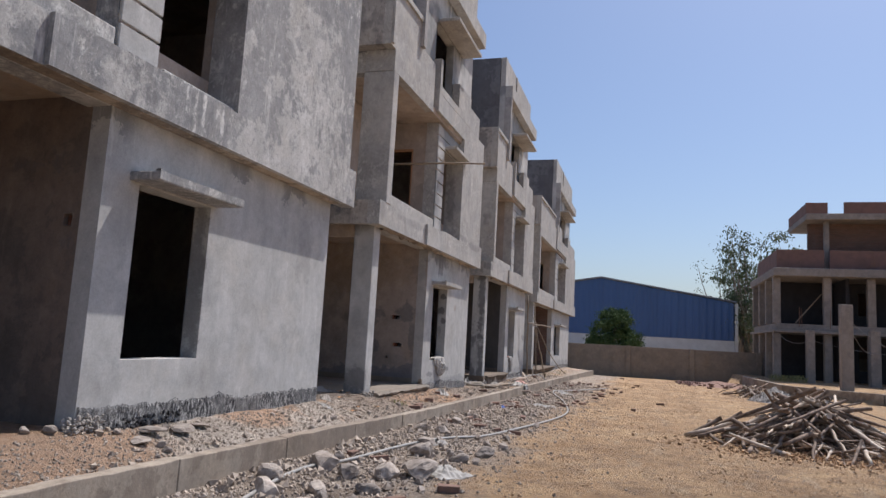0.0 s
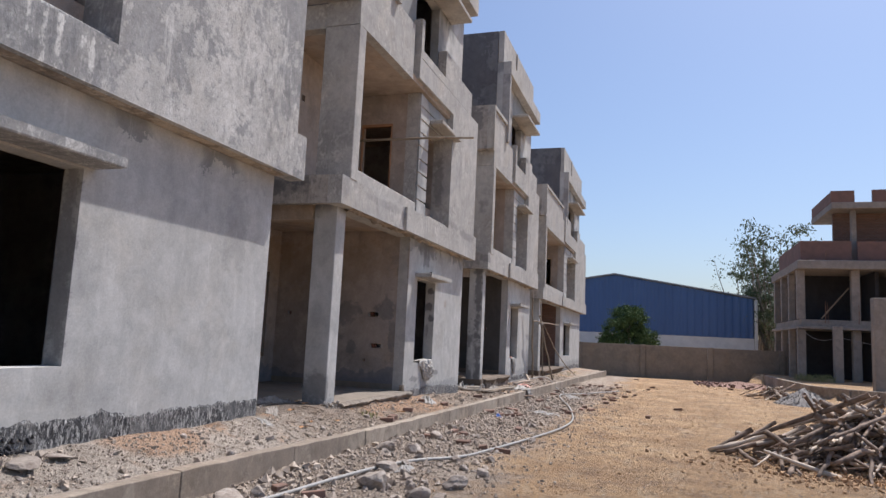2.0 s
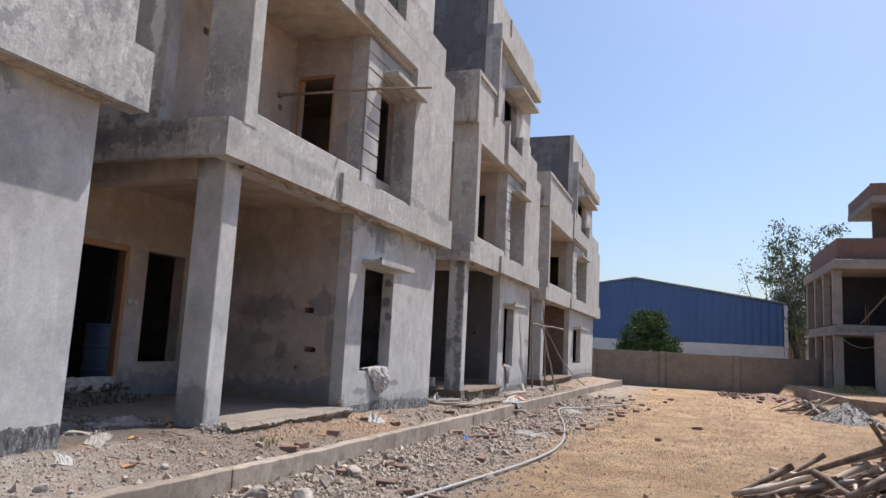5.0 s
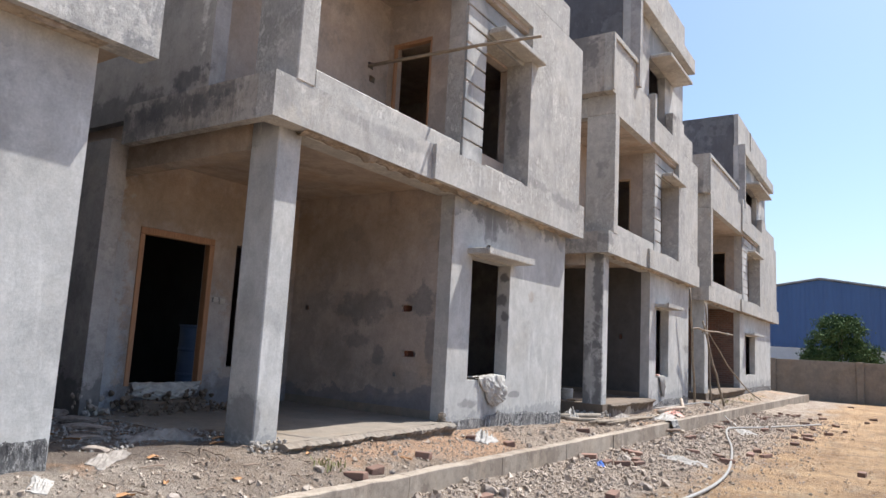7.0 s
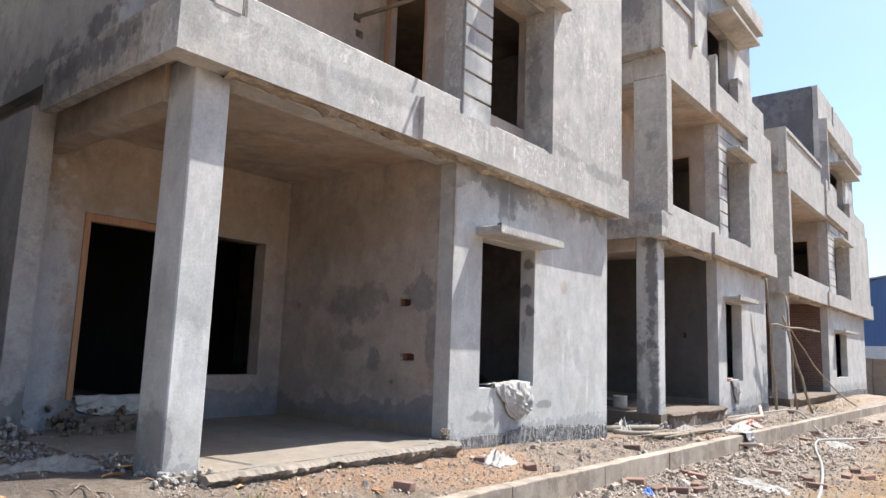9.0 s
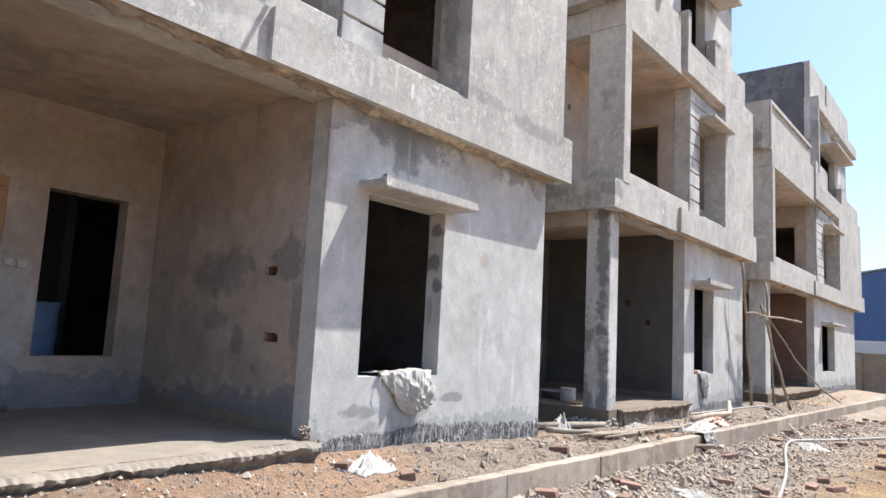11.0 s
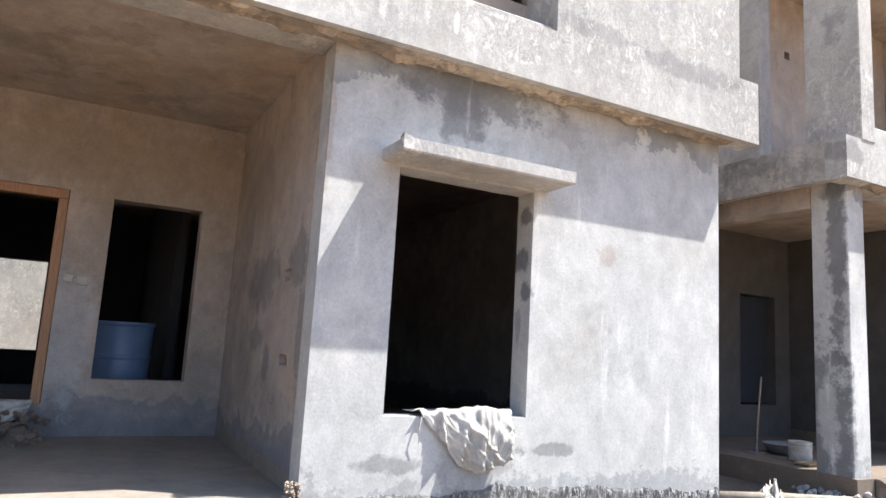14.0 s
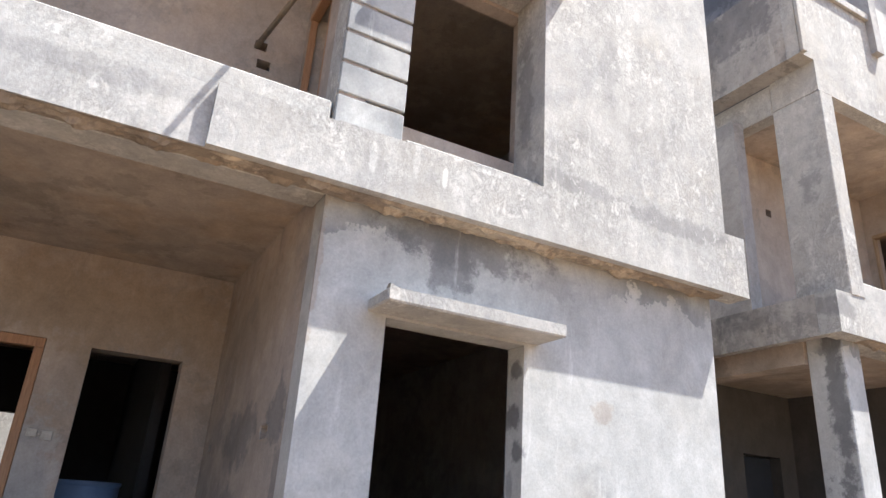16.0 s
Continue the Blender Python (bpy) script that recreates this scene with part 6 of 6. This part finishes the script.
def litter(kind, n, place, seed, mat, label):
    """Dry twigs, husks and scraps strewn on the soil, each its own thing."""
    r = random.Random(seed)
    for _ in range(n):
        x, y = place(r)
        z, a, L = level(x, y), r.uniform(0, 6.28), r.uniform(0.08, 0.26)
        dx, dy = math.cos(a) * L / 2, math.sin(a) * L / 2
        if kind == "twig":
            bm = rod([(x - dx, y - dy, z + 0.015), (x, y + 0.02, z + r.uniform(0.015, 0.04)), (x + dx, y + dy, z + 0.012)], r.uniform(0.004, 0.009), 0.003, 5)
        else:
            bm, k = bmesh.new(), r.uniform(0.02, 0.05)
            v = [bm.verts.new((x + dx * t - dy / L * k * 2 * w, y + dy * t + dx / L * k * 2 * w, z + 0.006 + 0.03 * abs(w) * r.random() + 0.012 * (1 - t * t))) for t in (-0.8, 0, 0.8) for w in (-0.7, 0, 0.7)]
            for p in (0, 1, 3, 4):
                bm.faces.new((v[p], v[p + 1], v[p + 4], v[p + 3]))
        part(kind, bm, mat, label=label, category=kind.replace("_", " "), group="dry litter on the soil")


def porch_front(r):
    return r.uniform(-6.6, -4.45), r.uniform(9.9, 15.0) if r.random() < 0.4 else r.uniform(10.2, 12.4)


def far_pad(r):
    return r.uniform(-5.0, -4.35), r.uniform(17.5, 27)


M_HUSK = simple("dry_orange_leaf", (0.50, 0.27, 0.12), (0.33, 0.17, 0.08), 9, 0.8)
litter("twig", 46, porch_front, 51, M_STICK, "dry brown twig lying on the soil before the porch")
litter("dry_leaf", 16, porch_front, 52, M_HUSK, "curled orange-brown dry leaf on the soil")
litter("twig", 34, far_pad, 53, M_BAMBOO, "dry twig lying on the soil behind the kerb")
litter("twig", 30, lambda r: (kerb_x(8) + r.uniform(0.2, 2.2), r.uniform(4, 22)), 54, M_BAMBOO, "pale twig lying among the road rubble")
for x, y, sx, sy, h, t in ((-6.9, 11.35, 0.34, 0.22, 0.08, 0.3), (-6.3, 11.0, 0.2, 0.15, 0.07, 1.0), (-7.4, 11.5, 0.26, 0.3, 0.1, 0.6), (-5.7, 10.75, 0.17, 0.12, 0.06, 0.2), (-8.1, 11.5, 0.3, 0.22, 0.12, 1.2)):
    b = new("stone_slab", STONES[1])
    b.matrix_world = Matrix.Translation((x, y, level(x, y) + h * 0.3)) @ Matrix.Rotation(t, 4, "Z") @ Matrix.Diagonal((sx * 1.8, sy * 1.8, h * 1.6, 1))
    tagged(b, "broken slab of old mortar lying in the shaded gap", "rubble slab", "broken slabs")


def basin(x, y, z, r, h):
    prof = [(0.0, 0.004), (r * 0.72, 0.0), (r * 0.9, h * 0.55), (r, h - 0.01), (r * 1.05, h), (r * 1.05, h + 0.012), (r * 0.97, h + 0.008), (r * 0.86, h * 0.55), (r * 0.68, 0.02), (0.0, 0.022)]
    n, vs = 32, []
    for rr, zz in prof:
        vs += [(x + rr * math.cos(6.28318 * i / n), y + rr * math.sin(6.28318 * i / n), z + zz) for i in range(n)]
    fs = [(j * n + i, j * n + (i + 1) % n, (j + 1) * n + (i + 1) % n, (j + 1) * n + i) for j in range(len(prof) - 1) for i in range(n)]
    part("basin", (vs, fs), M_STEEL, label="shallow steel mortar basin on the shaded porch floor", category="basin", smooth=True)


def spade(x, y, z):
    top = empty("spade", (x, y, z), "long-handled spade standing upright beside the basin", "spade")
    part("shaft", rod([(x, y, z + 0.04), (x + 0.01, y + 0.03, z + 0.5), (x + 0.03, y + 0.07, z + 0.98)], 0.014, 0.013, 8), M_BAMBOO, top, "worn wooden shaft")
    part("blade", boxes(((x - 0.1, y - 0.15, z), (x + 0.1, y + 0.15, z + 0.012)), bevel=0.004), M_STEEL, top, "flat steel blade")
    part("socket", rod([(x, y, z + 0.012), (x, y + 0.004, z + 0.13)], 0.022, 0.016, 8), M_STEEL, top)


ZC = interp(24.71, BASE) + 0.28
basin(-6.55, 22.3, ZC, 0.29, 0.13)
spade(-6.75, 21.95, ZC)
part("plank_offcut", boxes(((-5.95, 21.55, ZC + 0.005), (-5.75, 21.98, ZC + 0.035)), bevel=0.006), M_PALETIMBER, label="short pale timber offcut on the porch edge", category="timber offcut")
part("log", rod([(-5.5, 19.75, 0.26), (-5.3, 20.35, 0.27), (-5.15, 20.9, 0.25), (-5.05, 21.35, 0.24)], 0.055, 0.04, 9, 0.15), M_TRUNK, label="dark weathered log lying in the gap between the houses", category="log", smooth=True)
for n in range(9):
    y = 21.75 + 0.33 * n
    part("edge_block", boxes(((XG + 0.06, y, 0.1), (XG + 0.165, y + 0.322, ZC - 0.07 + g.uniform(-0.012, 0.008))), bevel=0.014), M_KERB, label="soil-smeared concrete block along the porch edge", category="concrete block", group="porch edge blocks")
drum(-9.25, 14.4, FL, 0.33, 1.14, M_BARREL, "blue plastic water drum standing inside the doorway")
drum(-6.1, 21.9, ZC, 0.13, 0.24, M_CLOTH, "white plastic bucket on the shaded porch floor")
part("rear_wall", boxes(((-20.2, -10, -0.5), (-20, 50, 4.2))), M_UPPER, kind="structure", label="pale plastered wall behind the houses")
part("shutter", boxes(((-8.42, 23.5, 0.97), (-8.38, 24.33, 2.74)), bevel=0.01), M_BLUESHUT, label="dull blue shutter panel standing behind a porch window", category="shutter")
part("switch_box", boxes(((-8.248, 13.76, 1.98), (-8.225, 13.85, 2.06)), ((-8.248, 13.88, 1.96), (-8.228, 13.98, 2.05)), ((-8.248, 13.85, 2.0), (-8.24, 13.88, 2.02)), bevel=0.006), M_CLOTH, label="small white electrical box on the porch wall", category="switch box")
